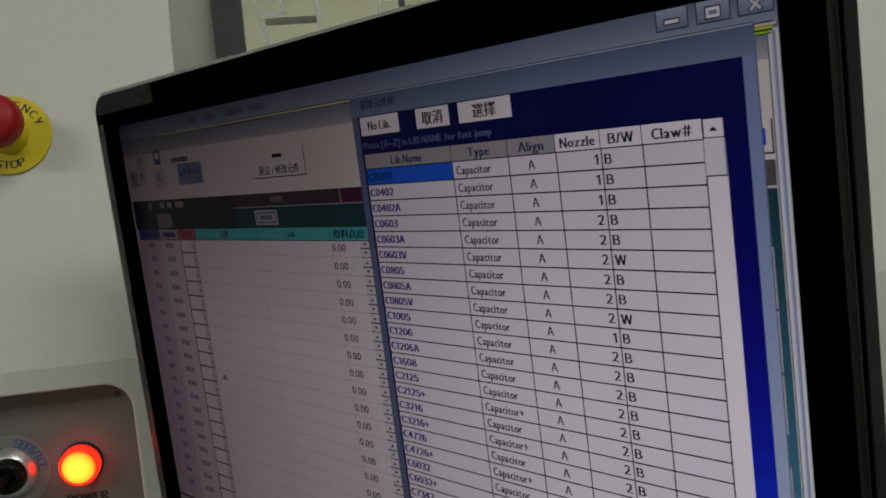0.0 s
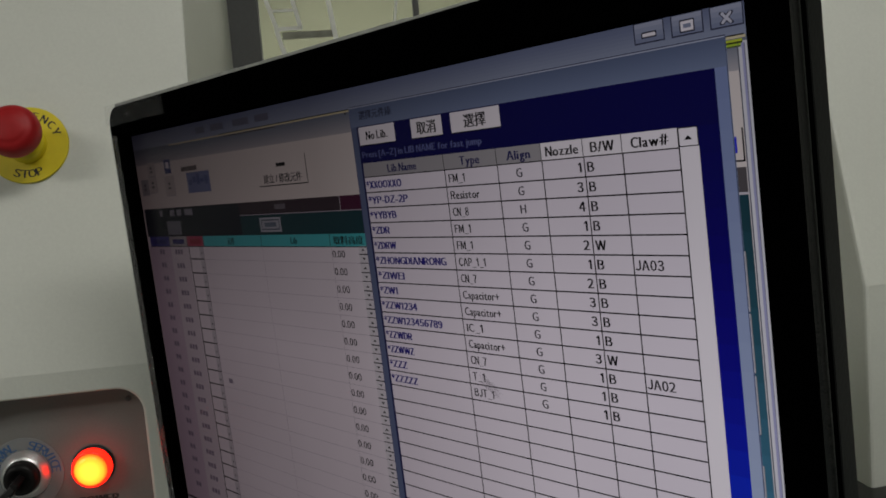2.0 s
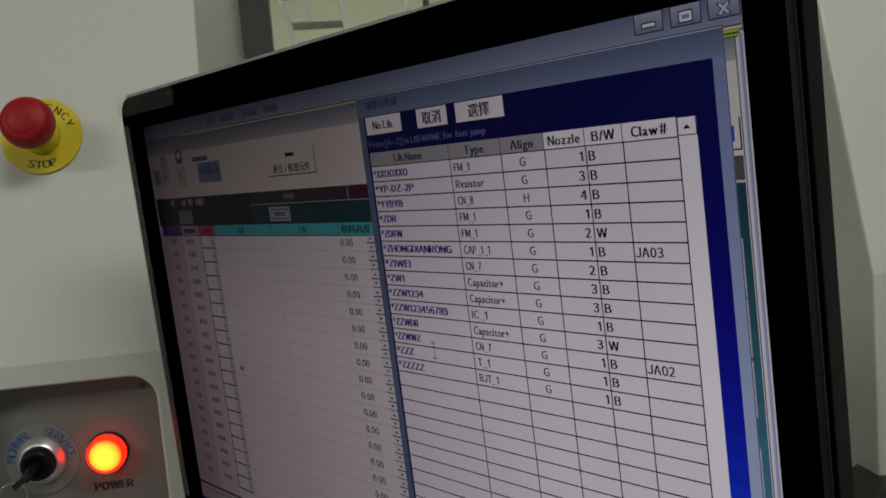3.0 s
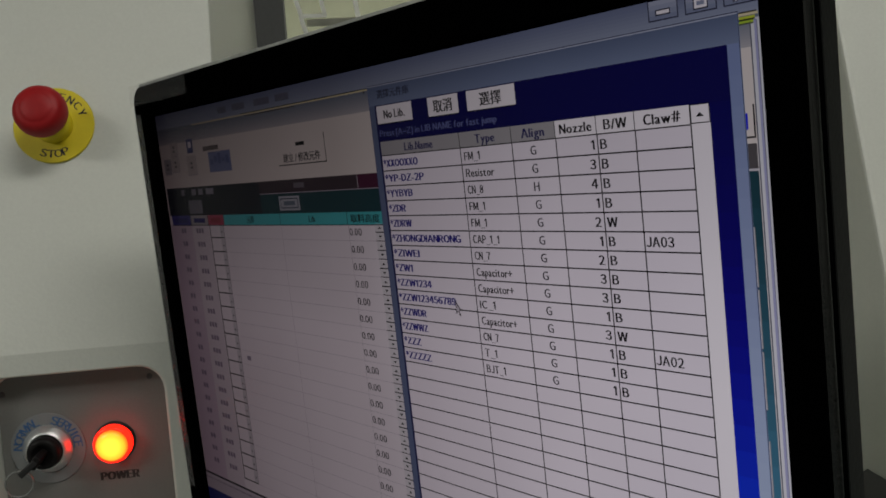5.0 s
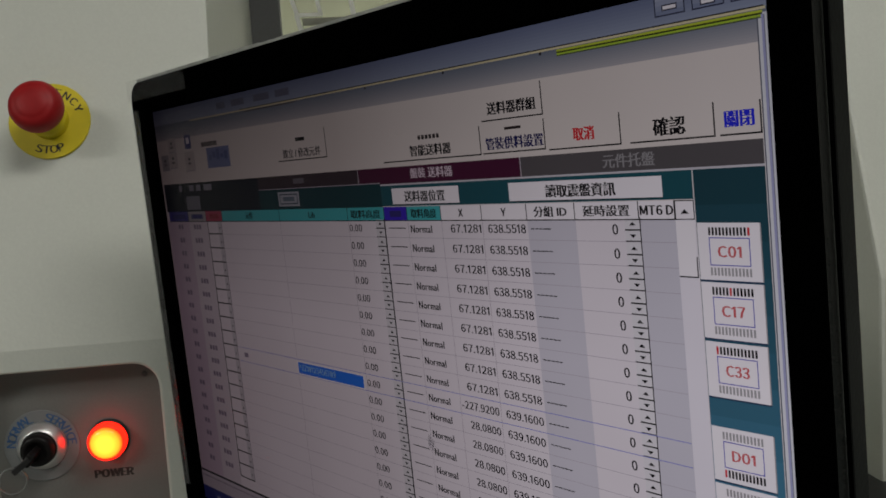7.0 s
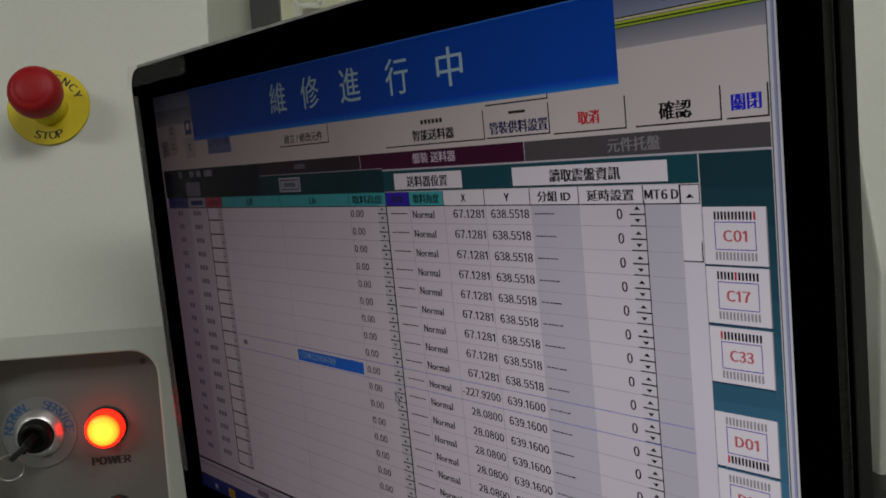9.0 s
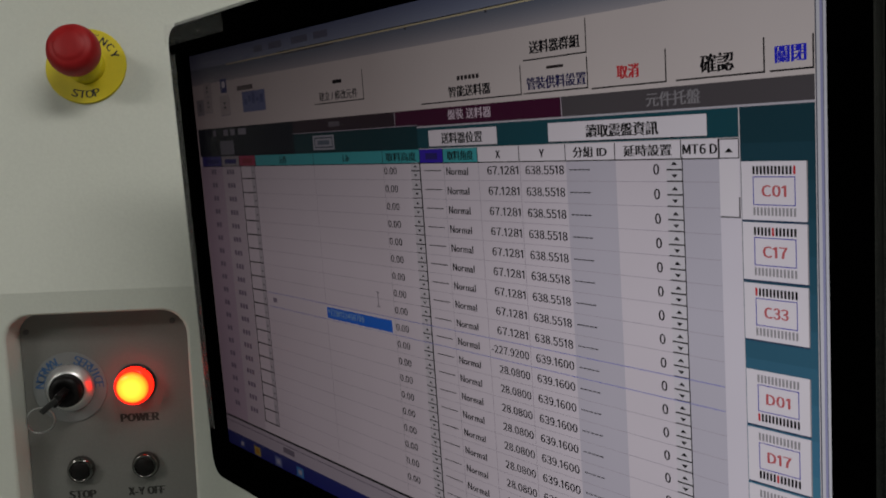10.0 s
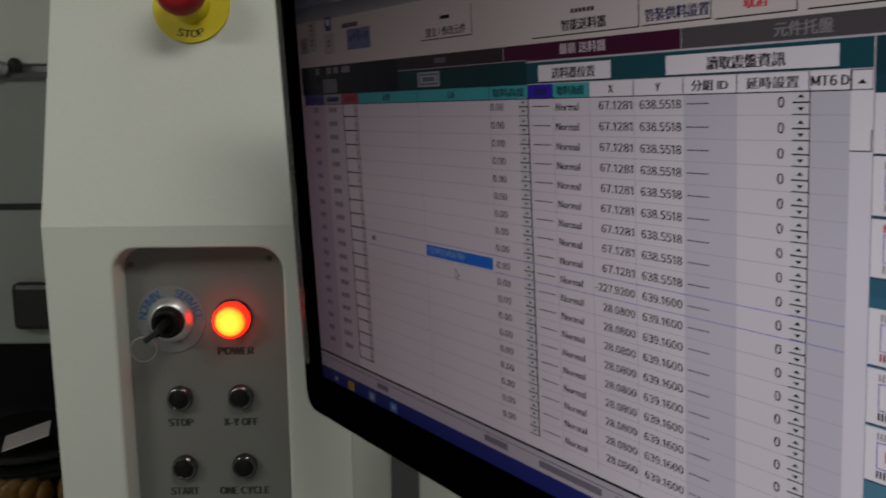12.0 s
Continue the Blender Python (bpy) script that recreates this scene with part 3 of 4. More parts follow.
# page: the back of the picture
page = sheet(0.0).rect(X0 - 0.001, X1 + 0.006, Z0 - 0.009, Z1 + 0.003, PAGE, 0).build("screen_page", monitor, "glowing page of the machine software")
s = sheet(0.0)
for k in range(12):
    s.rect(X0, X1 + 0.004, 1.4262 + 0.00115 * k, 1.4262 + 0.00115 * (k + 1), lcd(146 - 5 * k, 156 - 5 * k, 178 - 4 * k), 1)
for k in range(12):
    s.rect(X0, X1, 1.4168 + 0.00078 * k, 1.4168 + 0.00078 * (k + 1), lcd(178 - 6 * k, 176 - 5 * k, 180 - 4 * k), 1)
s.rect(X0, 0.1085, 1.3903, 1.4168, lcd(228, 220, 214), 1)
s.build("title_bar", page, "grey title bar over a beige tool bar")
s = sheet(0.0)
s.rect(-0.1900, 0.1105, 1.4261, 1.4265, lcd(52, 48, 40), 2).rect(-0.2500, 0.1110, 1.4254, 1.4261, lcd(222, 212, 172), 2)
s.rect(0.0340, 0.1100, 1.4245, 1.4252, YELL, 3).rect(0.0340, 0.1100, 1.4240, 1.4245, lcd(66, 74, 30), 3).rect(0.0340, 0.1095, 1.4234, 1.4240, lcd(170, 200, 60), 3).rect(0.0340, 0.1095, 1.4230, 1.4234, lcd(84, 96, 66), 3)
s.rect(-0.1850, -0.1346, 1.4247, 1.4251, lcd(80, 66, 56), 2)
for tick in (-0.0768, -0.0251, 0.0265):
    s.rect(tick - 0.0005, tick + 0.0005, 1.4244, 1.4254, lcd(40, 36, 40), 3)
s.build("title_line", page, "yellow-green line under the title")
for a, w in ((-0.2150, 0.010), (-0.1980, 0.014), (-0.1740, 0.016), (-0.1520, 0.013)):
    sheet(0.0).rect(a, a + w, 1.4288, 1.4322, lcd(104, 106, 126), 2).build("title_word", page)
s = sheet(0.0)
s.rect(0.1086, X1 + 0.005, 1.2050, 1.4245, lcd(222, 224, 228), 2).rect(0.1096, 0.1105, 1.204, 1.424, lcd(166, 168, 206), 3).rect(0.1082, 0.1086, 1.204, 1.424, lcd(96, 100, 112), 3).rect(0.1103, 0.1106, 1.204, 1.424, lcd(120, 124, 140), 3)
s.build("window_border", page, "pale window border")
for bx, w, kind in ((0.0801, 0.0108, 0), (0.0932, 0.0107, 1), (0.1058, 0.0104, 2)):
    s = sheet(0.0)
    for k in range(4):
        s.rect(bx - w / 2, bx + w / 2, 1.4290 + 0.0015 * k, 1.4305 + 0.0015 * k, lcd(128 + 12 * k, 138 + 11 * k, 164 + 9 * k), 2)
    s.outline(bx - w / 2, bx + w / 2, 1.4288, 1.4352, 0.0004, lcd(46, 50, 72), 3)
    if kind == 0:
        s.outline(bx - 0.0027, bx + 0.0027, 1.4303, 1.4321, 0.0004, lcd(40, 42, 60), 5).rect(bx - 0.0023, bx + 0.0023, 1.4306, 1.4318, WHITE, 4)
    elif kind == 1:
        s.outline(bx - 0.0025, bx + 0.0025, 1.4297, 1.4333, 0.0004, lcd(40, 42, 60), 5).outline(bx - 0.0021, bx + 0.0021, 1.4301, 1.4329, 0.0008, WHITE, 4)
    else:
        s.text("×", bx, 1.4315, 0.0064, lcd(40, 42, 60), bold=0.0009).text("×", bx, 1.4315, 0.0056, lcd(206, 208, 220), level=5, bold=0.0003)
    s.build("caption_button", page)

# toolbar at the far side
ICON = lcd(204, 196, 192)
for ix, iz, w, tall, c in ((-0.290, 1.4035, 0.010, 0.009, GREY2), (-0.2785, 1.4045, 0.010, 0.009, ICON), (-0.2564, 1.4030, 0.012, 0.011, ICON), (-0.2785, 1.4135, 0.010, 0.008, ICON)):
    s = sheet(-0.0003)
    s.rect(ix - w / 2, ix + w / 2, iz - tall / 2, iz + tall / 2, c, 1).rect(ix - w / 2, ix + w / 2, iz - tall / 2 - 0.0005, iz - tall / 2, LINE, 2).rect(ix + w / 2, ix + w / 2 + 0.0005, iz - tall / 2, iz + tall / 2, LINE, 2)
    s.rect(ix - 0.0018, ix + 0.0018, iz - 0.0020, iz - 0.0008, lcd(120, 112, 116), 3).rect(ix - 0.0012, ix + 0.0012, iz + 0.0004, iz + 0.0018, lcd(92, 86, 96), 3)
    s.build("toolbar_icon", page)
s = sheet(-0.0003)
s.rect(-0.2600, -0.2520, 1.4100, 1.4180, lcd(72, 78, 140), 1).rect(-0.2580, -0.2540, 1.4130, 1.4165, WHITE, 2)
s.build("toolbar_icon", page)
s = sheet(-0.0003)
s.rect(-0.2390, -0.2200, 1.4100, 1.4125, lcd(110, 100, 100), 2)
s.rect(-0.2337, -0.2068, 1.3977, 1.4090, lcd(120, 130, 172), 1)
for k in range(5):
    s.rect(-0.2315 + 0.0047 * k, -0.2280 + 0.0047 * k, 1.4020 + 0.0012 * (k % 2), 1.4050 + 0.0015 * (k % 3), lcd(84, 94, 144), 2)
s.build("toolbar_icon", page, "blue boxed toolbar sign")
edit = sheet(-0.0003)
edit.rect(-0.156, -0.1125, 1.3972, 1.3977, DARK, 2).rect(-0.1125, -0.1120, 1.3972, 1.4110, DARK, 2)
edit.text("建立 / 修改元件", -0.134, 1.4008, 0.0044, TXT, 0.034).rect(-0.138, -0.130, 1.4063, 1.4080, DARK, 2)
edit.build("toolbar_button", page, "button to create or change a part")

# tab strip and dark bar above the table, left half, colours darkened further for the oblique view
strip = sheet(-0.0002)
strip.rect(X0 + 0.002, -0.180, 1.3735, 1.3903, DEEPNAVY, 1).rect(-0.180, -0.0896, 1.3840, 1.3903, lcd(60, 46, 54), 1).rect(-0.0893, -0.0735, 1.3840, 1.3903, PURPLE, 1).rect(-0.180, -0.0735, 1.3735, 1.3836, lcd(20, 60, 66), 1)
strip.rect(-0.180, -0.0735, 1.3836, 1.3840, LINE, 2).rect(-0.0896, -0.0893, 1.3840, 1.3903, GREY, 2)
for k, w in enumerate((0.004, 0.006, 0.006, 0.010)):
    strip.rect((-0.276, -0.262, -0.253, -0.243)[k], (-0.276, -0.262, -0.253, -0.243)[k] + w, 1.3855, 1.3890, lcd(150, 150, 160), 2)
strip.rect(-0.145, -0.135, 1.3860, 1.3885, lcd(110, 104, 112), 2)
strip.rect(-0.2680, -0.2500, 1.3745, 1.3825, lcd(128, 130, 140), 2)
strip.rect(-0.1610, -0.1410, 1.3750, 1.3822, lcd(168, 172, 180), 2).outline(-0.1595, -0.1425, 1.3760, 1.3812, 0.0006, lcd(70, 80, 96), 3).rect(-0.1565, -0.1455, 1.3775, 1.3797, lcd(100, 112, 126), 3)
strip.build("tab_strip", page, "dark tab strip")

# table: header and nineteen rows
HEAD = ((-0.2950, -0.268, lcd(70, 66, 150), ""), (-0.268, -0.245, GREY2, ""), (-0.245, -0.225, REDC, ""), (-0.225, -0.162, CYAN, "元件"), (-0.162, -0.101, CYAN, "Lib"),
        (-0.101, -0.073, CYAN, "取料高度"), (-0.073, -0.057, VIOLET, ""), (-0.057, -0.035, CYAN, "取料角度"), (-0.035, -0.011, WHITE, "X"), (-0.011, 0.013, WHITE, "Y"),
        (0.013, 0.036, WHITE, "分組 ID"), (0.036, 0.063, WHITE, "延時設置"), (0.063, 0.0768, WHITE, "MT6 D"))
PITCH, ROW1, ROWS = 0.00804, 1.3644, 19
ground = sheet(-0.0001).rect(X0 + 0.001, 0.0840, 1.2094, 1.3735, CELL, 1).build("table_ground", page, "pale ground of the feeder table")
for a, b, c in ((X0 + 0.001, -0.268, lcd(206, 190, 206)), (-0.268, -0.245, lcd(218, 210, 218)), (0.013, 0.036, lcd(212, 210, 220)), (0.063, 0.0768, lcd(212, 210, 220))):
    sheet(-0.0001).rect(a, b, 1.2094, 1.3678, c, 2).build("shaded_column", page)
for cx in (-0.162, -0.101, -0.057, -0.035, -0.011):
    sheet(-0.0001).rect(cx - 0.0001, cx + 0.0001, 1.2125, 1.3675, LINE, 3).build("ruling", page)
for a, b, c, word in HEAD:
    h = sheet(-0.0004)
    h.rect(a, b - 0.0004, 1.3678, 1.3735, c, 1).rect(b - 0.0004, b, 1.3678, 1.3735, DARK, 1).rect(a, b, 1.3674, 1.3678, DARK, 2)
    if word:
        cjk = ord(word[0]) > 0x2000
        h.text(word, (a + b) / 2, 1.3706, 0.0038 if cjk else 0.0030, TXT, {"取料高度": 0.0225, "取料角度": 0.0165, "延時設置": 0.0195, "分組 ID": 0.0155, "MT6 D": 0.0125}.get(word), bold=0.0004)
    else:
        h.rect(a + 0.004, b - 0.004, 1.3692, 1.3718, lcd(50, 44, 120) if c != REDC else lcd(150, 40, 60), 2)
    h.build("header_cell", page)
for k in range(ROWS):
    z = ROW1 - k * PITCH
    r = sheet(-0.0004)
    r.rect(-0.225, 0.0768, z - PITCH / 2 - 0.0001, z - PITCH / 2 + 0.0001, lcd(188, 182, 192), 1)
    for a, b in ((-0.2835, -0.2808), (-0.2798, -0.2771), (-0.2625, -0.2600), (-0.2590, -0.2565), (-0.2555, -0.2530)):
        r.rect(a, b, z - 0.0014, z + 0.0014, lcd(136, 124, 146), 1)
    # boxed cell with its small arrow
    r.rect(-0.2444, -0.2436, z - PITCH / 2, z + PITCH / 2, DARK, 1).rect(-0.2442, -0.2270, z - PITCH / 2 - 0.0002, z - PITCH / 2 + 0.0005, DARK, 2)
    r.rect(-0.2315, -0.2270, z - PITCH / 2 + 0.0006, z + PITCH / 2 - 0.0006, GREY, 1).rect(-0.2270, -0.2266, z - PITCH / 2, z + PITCH / 2, lcd(120, 112, 124), 2).tri(-0.2292, z - 0.0005, 0.0010, False, DARK)
    r.text("0.00", -0.0955, z, 0.0032, TXT, 0.0096)
    # small spinner
    r.rect(-0.0800, -0.0738, z - PITCH / 2 + 0.0004, z + PITCH / 2 - 0.0004, lcd(222, 220, 224), 1).rect(-0.0738, -0.0730, z - PITCH / 2, z + PITCH / 2, DARK, 2)
    r.rect(-0.0800, -0.0738, z - 0.0003, z + 0.0002, DARK, 2).rect(-0.0800, -0.0738, z - PITCH / 2 - 0.0001, z - PITCH / 2 + 0.0003, DARK, 2)
    r.tri(-0.0768, z + 0.0018, 0.0012, True, DARK).tri(-0.0768, z - 0.0019, 0.0012, False, DARK)
    r.rect(-0.0705, -0.0590, z - 0.0002, z + 0.0002, TXT, 2)
    r.text("Normal", -0.0484, z - 0.0003, 0.0031, TXT, 0.0138)
    r.text("67.1281" if k < 9 else "-227.9200" if k == 9 else "28.0800", -0.0120, z, 0.0032, TXT, 0.0176 if k != 9 else 0.0218, "r")
    r.text("638.5518" if k < 9 else "639.1600", 0.0119, z, 0.0032, TXT, 0.0198, "r")
    for d in range(5):
        r.rect(0.0145 + 0.0020 * d, 0.0162 + 0.0020 * d, z - 0.0002, z + 0.0002, TXT, 2)
    r.text("0", 0.0530, z, 0.0034, TXT, 0.0022)
    r.rect(0.0570, 0.0632, z - PITCH / 2 + 0.0004, z + PITCH / 2 - 0.0002, lcd(230, 228, 232), 1).rect(0.0570, 0.0632, z - 0.0004, z + 0.0001, DARK, 2).rect(0.0570, 0.0632, z - PITCH / 2, z - PITCH / 2 + 0.0004, DARK, 2).rect(0.0630, 0.0634, z - PITCH / 2, z + PITCH / 2, DARK, 2)
    r.tri(0.0601, z + 0.0017, 0.0013, True, DARK).tri(0.0601, z - 0.0020, 0.0013, False, DARK)
    r.build("table_entry", page)
sheet(-0.0006).rect(-0.2195, -0.2150, ROW1 - 9 * PITCH - 0.0013, ROW1 - 9 * PITCH + 0.0013, lcd(150, 140, 160), 1).build("cell_mark", page)
bar = sheet(-0.0005)
bar.rect(0.0768, 0.0838, 1.2094, 1.3675, lcd(240, 236, 244), 1).rect(0.0768, 0.0838, 1.3675, 1.3735, WHITE, 1).outline(0.0768, 0.0838, 1.3675, 1.3735, 0.0003, DARK, 2).tri(0.0803, 1.3698, 0.0015, True, DARK)
bar.rect(0.0768, 0.0836, 1.3500, 1.3672, WHITE, 2).rect(0.0768, 0.0838, 1.3496, 1.3500, DARK, 3).rect(0.0834, 0.0838, 1.3496, 1.3560, DARK, 3)
bar.build("scroll_bar", page, "white scroll bar")
foot = sheet(-0.0005)
foot.rect(X0, X1, 1.2083, 1.2095, DARK, 1).rect(X0, X1, 1.1985, 1.2083, lcd(196, 190, 200), 1).rect(X0, X1, 1.2054, 1.2058, lcd(110, 102, 120), 2)
for a, b in ((-0.1170, -0.0980), (-0.0744, -0.0331), (-0.0247, -0.0134), (-0.2250, -0.2120)):
    foot.rect(a, b, 1.2008, 1.2042, lcd(128, 122, 136), 2)
foot.build("status_bar", page, "grey status bar")
task = sheet(-0.0005)
task.rect(X0, X1 + 0.005, Z0 - 0.0085, 1.1985, TASK, 1)
for ix, c in ((-0.2790, lcd(40, 60, 140)), (-0.2590, lcd(180, 160, 60)), (-0.2325, lcd(110, 124, 170)), (-0.2070, lcd(66, 130, 190))):
    task.rect(ix - 0.0040, ix + 0.0040, 1.1904, 1.1960, c, 2).rect(ix - 0.002, ix + 0.002, 1.1918, 1.1946, lcd(170, 172, 190) if ix != -0.2590 else lcd(190, 130, 30), 3)
task.build("task_bar", page, "blue task bar with small icons")

# feeder panel: the half of the page that is drawn last, with its buttons, tabs and cassettes
fp = sheet(-0.0007)
fp.rect(-0.0735, 0.0838, 1.3738, 1.3828, TEAL, 1)
# teal slices brighten downwards to imitate the panel's change with viewing angle
for k in range(16):
    fp.rect(0.0842, 0.1080, 1.3828 - 0.01084 * (k + 1), 1.3828 - 0.01084 * k, lcd(28 + 5 * k, min(138, 66 + 7 * k), min(160, 76 + 9 * k)), 1)
feeder_panel = fp.build("feeder_panel", monitor, "teal panel with tabs, buttons and cassettes")
sheet(-0.0007).rect(-0.0735, 0.0120, 1.3833, 1.3903, PURPLE, 1).build("tab", feeder_panel, "dark purple tab")
sheet(-0.0007).rect(0.0123, 0.1080, 1.3833, 1.3903, TABGREY, 1).rect(0.0120, 0.0123, 1.3835, 1.3903, GREY, 2).build("tab", feeder_panel, "dark grey tab")
sheet(-0.0007).rect(-0.0735, 0.1080, 1.3826, 1.3833, GREY, 2).build("tab_edge", feeder_panel)


def tool_button(x0, x1, z0, z1, word, tx, tz, high, wide, m, icon=None):
    b = sheet(-0.0009)
    b.rect(x0, x1, z0, z0 + 0.0005, DARK, 1).rect(x1 - 0.0005, x1, z0, z1, DARK, 1).text(word, tx, tz, high, m, wide, bold=0.0005)
    if icon:
        count = 6 if icon[0] > 0.006 else 1
        step = 2 * icon[0] / count
        for k in range(count):
            b.rect(tx - icon[0] + step * k, tx - icon[0] + step * (k + 0.72 if count > 1 else 1), icon[1], icon[2], lcd(52, 44, 44), 2)
    b.build("toolbar_button", feeder_panel)


tool_button(-0.006, 0.0255, 1.4043, 1.4160, "送料器群組", 0.0100, 1.4088, 0.0045, 0.0245, TXT)
tool_button(-0.069, -0.0075, 1.3922, 1.4030, "智能送料器", -0.0375, 1.3962, 0.0044, 0.0255, TXT, (0.0070, 1.4005, 1.4022))
tool_button(-0.0065, 0.0255, 1.3923, 1.4030, "管裝供料設置", 0.0100, 1.3960, 0.0045, 0.0290, lcd(20, 18, 84), (0.0042, 1.4006, 1.4016))
tool_button(0.0270, 0.0585, 1.3918, 1.4022, "取消", 0.0430, 1.3966, 0.0045, 0.0090, REDTXT)
tool_button(0.0620, 0.0930, 1.3918, 1.4018, "確認", 0.0770, 1.3962, 0.0056, 0.0115, TXT)
tool_button(0.0945, 0.1080, 1.3918, 1.4012, "關閉", 0.1010, 1.3965, 0.0046, 0.0092, BLUETXT)
t = sheet(-0.0009)
t.text("盤裝 送料器", -0.0385, 1.3872, 0.0042, lcd(225, 210, 220), 0.0265)
t.build("tab_label", feeder_panel)
t = sheet(-0.0009)
t.text("元件托盤", 0.0605, 1.3868, 0.0045, lcd(150, 148, 150), 0.0205)
t.build("tab_label", feeder_panel)
for x0, x1, word, wide in ((-0.0658, -0.0228, "送料器位置", 0.0270), (0.0050, 0.0728, "讀取震盤資訊", 0.0325)):
    b = sheet(-0.0009)
    b.rect(x0, x1, 1.3746, 1.3813, WHITE, 1).rect(x0, x1, 1.3743, 1.3746, DARK, 2).text(word, (x0 + x1) / 2, 1.3778, 0.0045, TXT, wide * 0.95, bold=0.0005)
    b.build("bar_button", feeder_panel)


def cassette(z1, word, flip, hot):
    """A white tile with the sign of a feeder cassette: two combs and a framed code between them."""
    z0 = z1 - 0.0173
    b = sheet(-0.0009)
    b.rect(0.0844, 0.1054, z0, z1, WHITE, 1).rect(0.0844, 0.1054, z0 - 0.0005, z0, lcd(40, 60, 90), 1).rect(0.1052, 0.1056, z0, z1, GREY2, 2)
    top, low = (GREY2, DARK) if flip else (DARK, GREY2)
    for k in range(12):
        x = 0.0882 + 0.00118 * k
        for za, c in ((z1 - 0.0038, top), (z0 + 0.0014, low)):
            c = REDTXT if (k == hot and c == DARK) else c
            b.rect(x, x + 0.0007, za, za + 0.0024, c, 2)
    b.outline(0.0882, 0.1018, z0 + 0.0044, z1 - 0.0044, 0.0003, lcd(90, 84, 190), 2)
    b.text(word, 0.0950, (z0 + z1) / 2, 0.0033, lcd(212, 104, 108), 0.0076, bold=0.0004)
    b.build("cassette_tile", feeder_panel)


for z1, word, flip, hot in ((1.3666, "C01", False, 11), (1.3486, "C17", False, 5), (1.3303, "C33", False, 0), (1.3036, "D01", True, 0), (1.2853, "D17", True, 5), (1.2670, "D33", True, 11)):
    cassette(z1, word, flip, hot)

# chosen cell, drawn once a part has been picked
chosen_sheet = sheet(-0.0009)
zc = ROW1 - 9 * PITCH
chosen_sheet.rect(-0.1621, -0.1026, zc - 0.0039, zc + 0.0030, WHITE, 0).rect(-0.1614, -0.1034, zc - 0.0033, zc + 0.0026, BLUEC, 1).text("*ZZW123456789", -0.1600, zc, 0.0030, lcd(150, 196, 240), 0.0330, "l")
chosen = chosen_sheet.build("chosen_cell", monitor, "blue chosen cell in the table")
for z in (ROW1 - 8.5 * PITCH, ROW1 - 9.5 * PITCH):
    sheet(-0.0006).rect(-0.225, 0.0765, z - 0.00015, z + 0.00015, lcd(140, 145, 214), 1).build("blue_line", chosen, "thin blue line beside the chosen row")

s = sheet(-0.0006)
s.text("*ZZW123456789", -0.1600, zc, 0.0030, LIBTXT, 0.0330, "l")
cell_text = s.build("cell_text", monitor, "blue entry written into the table")

# library window laid over the page
D0, D1, DT, DB = -0.0735, 0.1052, 1.4270, 1.2110
COLS = (-0.0682, -0.0172, 0.0112, 0.0327, 0.0510, 0.0666, 0.0872)
DP, DROW1 = 0.00638, 1.3939
dw = sheet(-0.0016)
dw.rect(D0, D1, DB, DT, FRAMEB, 0).rect(D0, D1, DT - 0.0003, DT, lcd(60, 66, 92), 2).rect(D0, D1, DT - 0.0007, DT - 0.0003, lcd(176, 184, 204), 2).rect(D1 - 0.0003, D1, DB, DT, lcd(70, 82, 110), 4).rect(D0, D0 + 0.0004, DB, DT, lcd(80, 90, 130), 1)
for k in range(14):
    dw.rect(D0 + 0.0005, D1 - 0.0004, 1.4182 + 0.00060 * k, 1.4182 + 0.00060 * (k + 1), lcd(120 - 2 * k, 134 - 2 * k, 164 - 2 * k), 1)
# left border darkened, right strips brightened downwards, both for the viewing angle
dw.rect(D0 + 0.0004, -0.0695, DB, 1.4184, lcd(96, 108, 140), 2).rect(-0.0695, 0.1010, DB, 1.4184, NAVY, 2)
for k in range(24):
    dw.rect(0.0939, 0.1010, 1.403 - 0.008 * (k + 1), 1.403 - 0.008 * k, lcd(min(k, 22), min(130, int(0.42 * max(0, k - 3) ** 2)), min(245, 88 + 4 * k + k * k // 3)), 3)
    dw.rect(0.1010, D1 - 0.0004, 1.4184 - 0.0087 * (k + 1), 1.4184 - 0.0087 * k, lcd(128 + 3 * k, 144 + 3 * k, 186 + 2 * k), 3)
dw.text("選擇元件庫", -0.0669, 1.4229, 0.0036, lcd(50, 56, 80), 0.0218, "l")
dw.text("Press [A~Z] in LIB NAME for fast jump", -0.0677, 1.4066, 0.0026, lcd(104, 112, 160), 0.0722, "l")
dialog = dw.build("library_window", monitor, "library window with a navy head and white list")
for x0, x1, word, wide in ((-0.0683, -0.0443, "No Lib.", 0.0140), (-0.0340, -0.0157, "取消", 0.0112), (-0.0107, 0.0152, "選擇", 0.0114)):
    b = sheet(-0.0021)
    b.rect(x0, x1, 1.4106, 1.4180, WHITE, 0).rect(x0, x1, 1.4102, 1.4106, DARK, 1).text(word, (x0 + x1) / 2, 1.4143, 0.0034 if word[0] == "N" else 0.0050, TXT, wide, bold=0.0004)
    b.build("window_button", dialog)
sb = sheet(-0.0021)
sb.rect(0.0872, 0.0939, DB, 1.3974, WHITE, 0).rect(0.0872, 0.0939, 1.3974, 1.4031, WHITE, 0).outline(0.0872, 0.0939, 1.3974, 1.4031, 0.0003, DARK, 1).tri(0.0905, 1.3998, 0.0014, True, DARK)
sb.build("scroll_bar", dialog)
thumb = sheet(-0.0026)
thumb.rect(0.0872, 0.0939, 1.3868, 1.3974, lcd(238, 234, 240), 0).rect(0.0875, 0.0939, 1.3866, 1.3870, DARK, 1).rect(0.0936, 0.0939, 1.3868, 1.3974, lcd(90, 88, 104), 1)
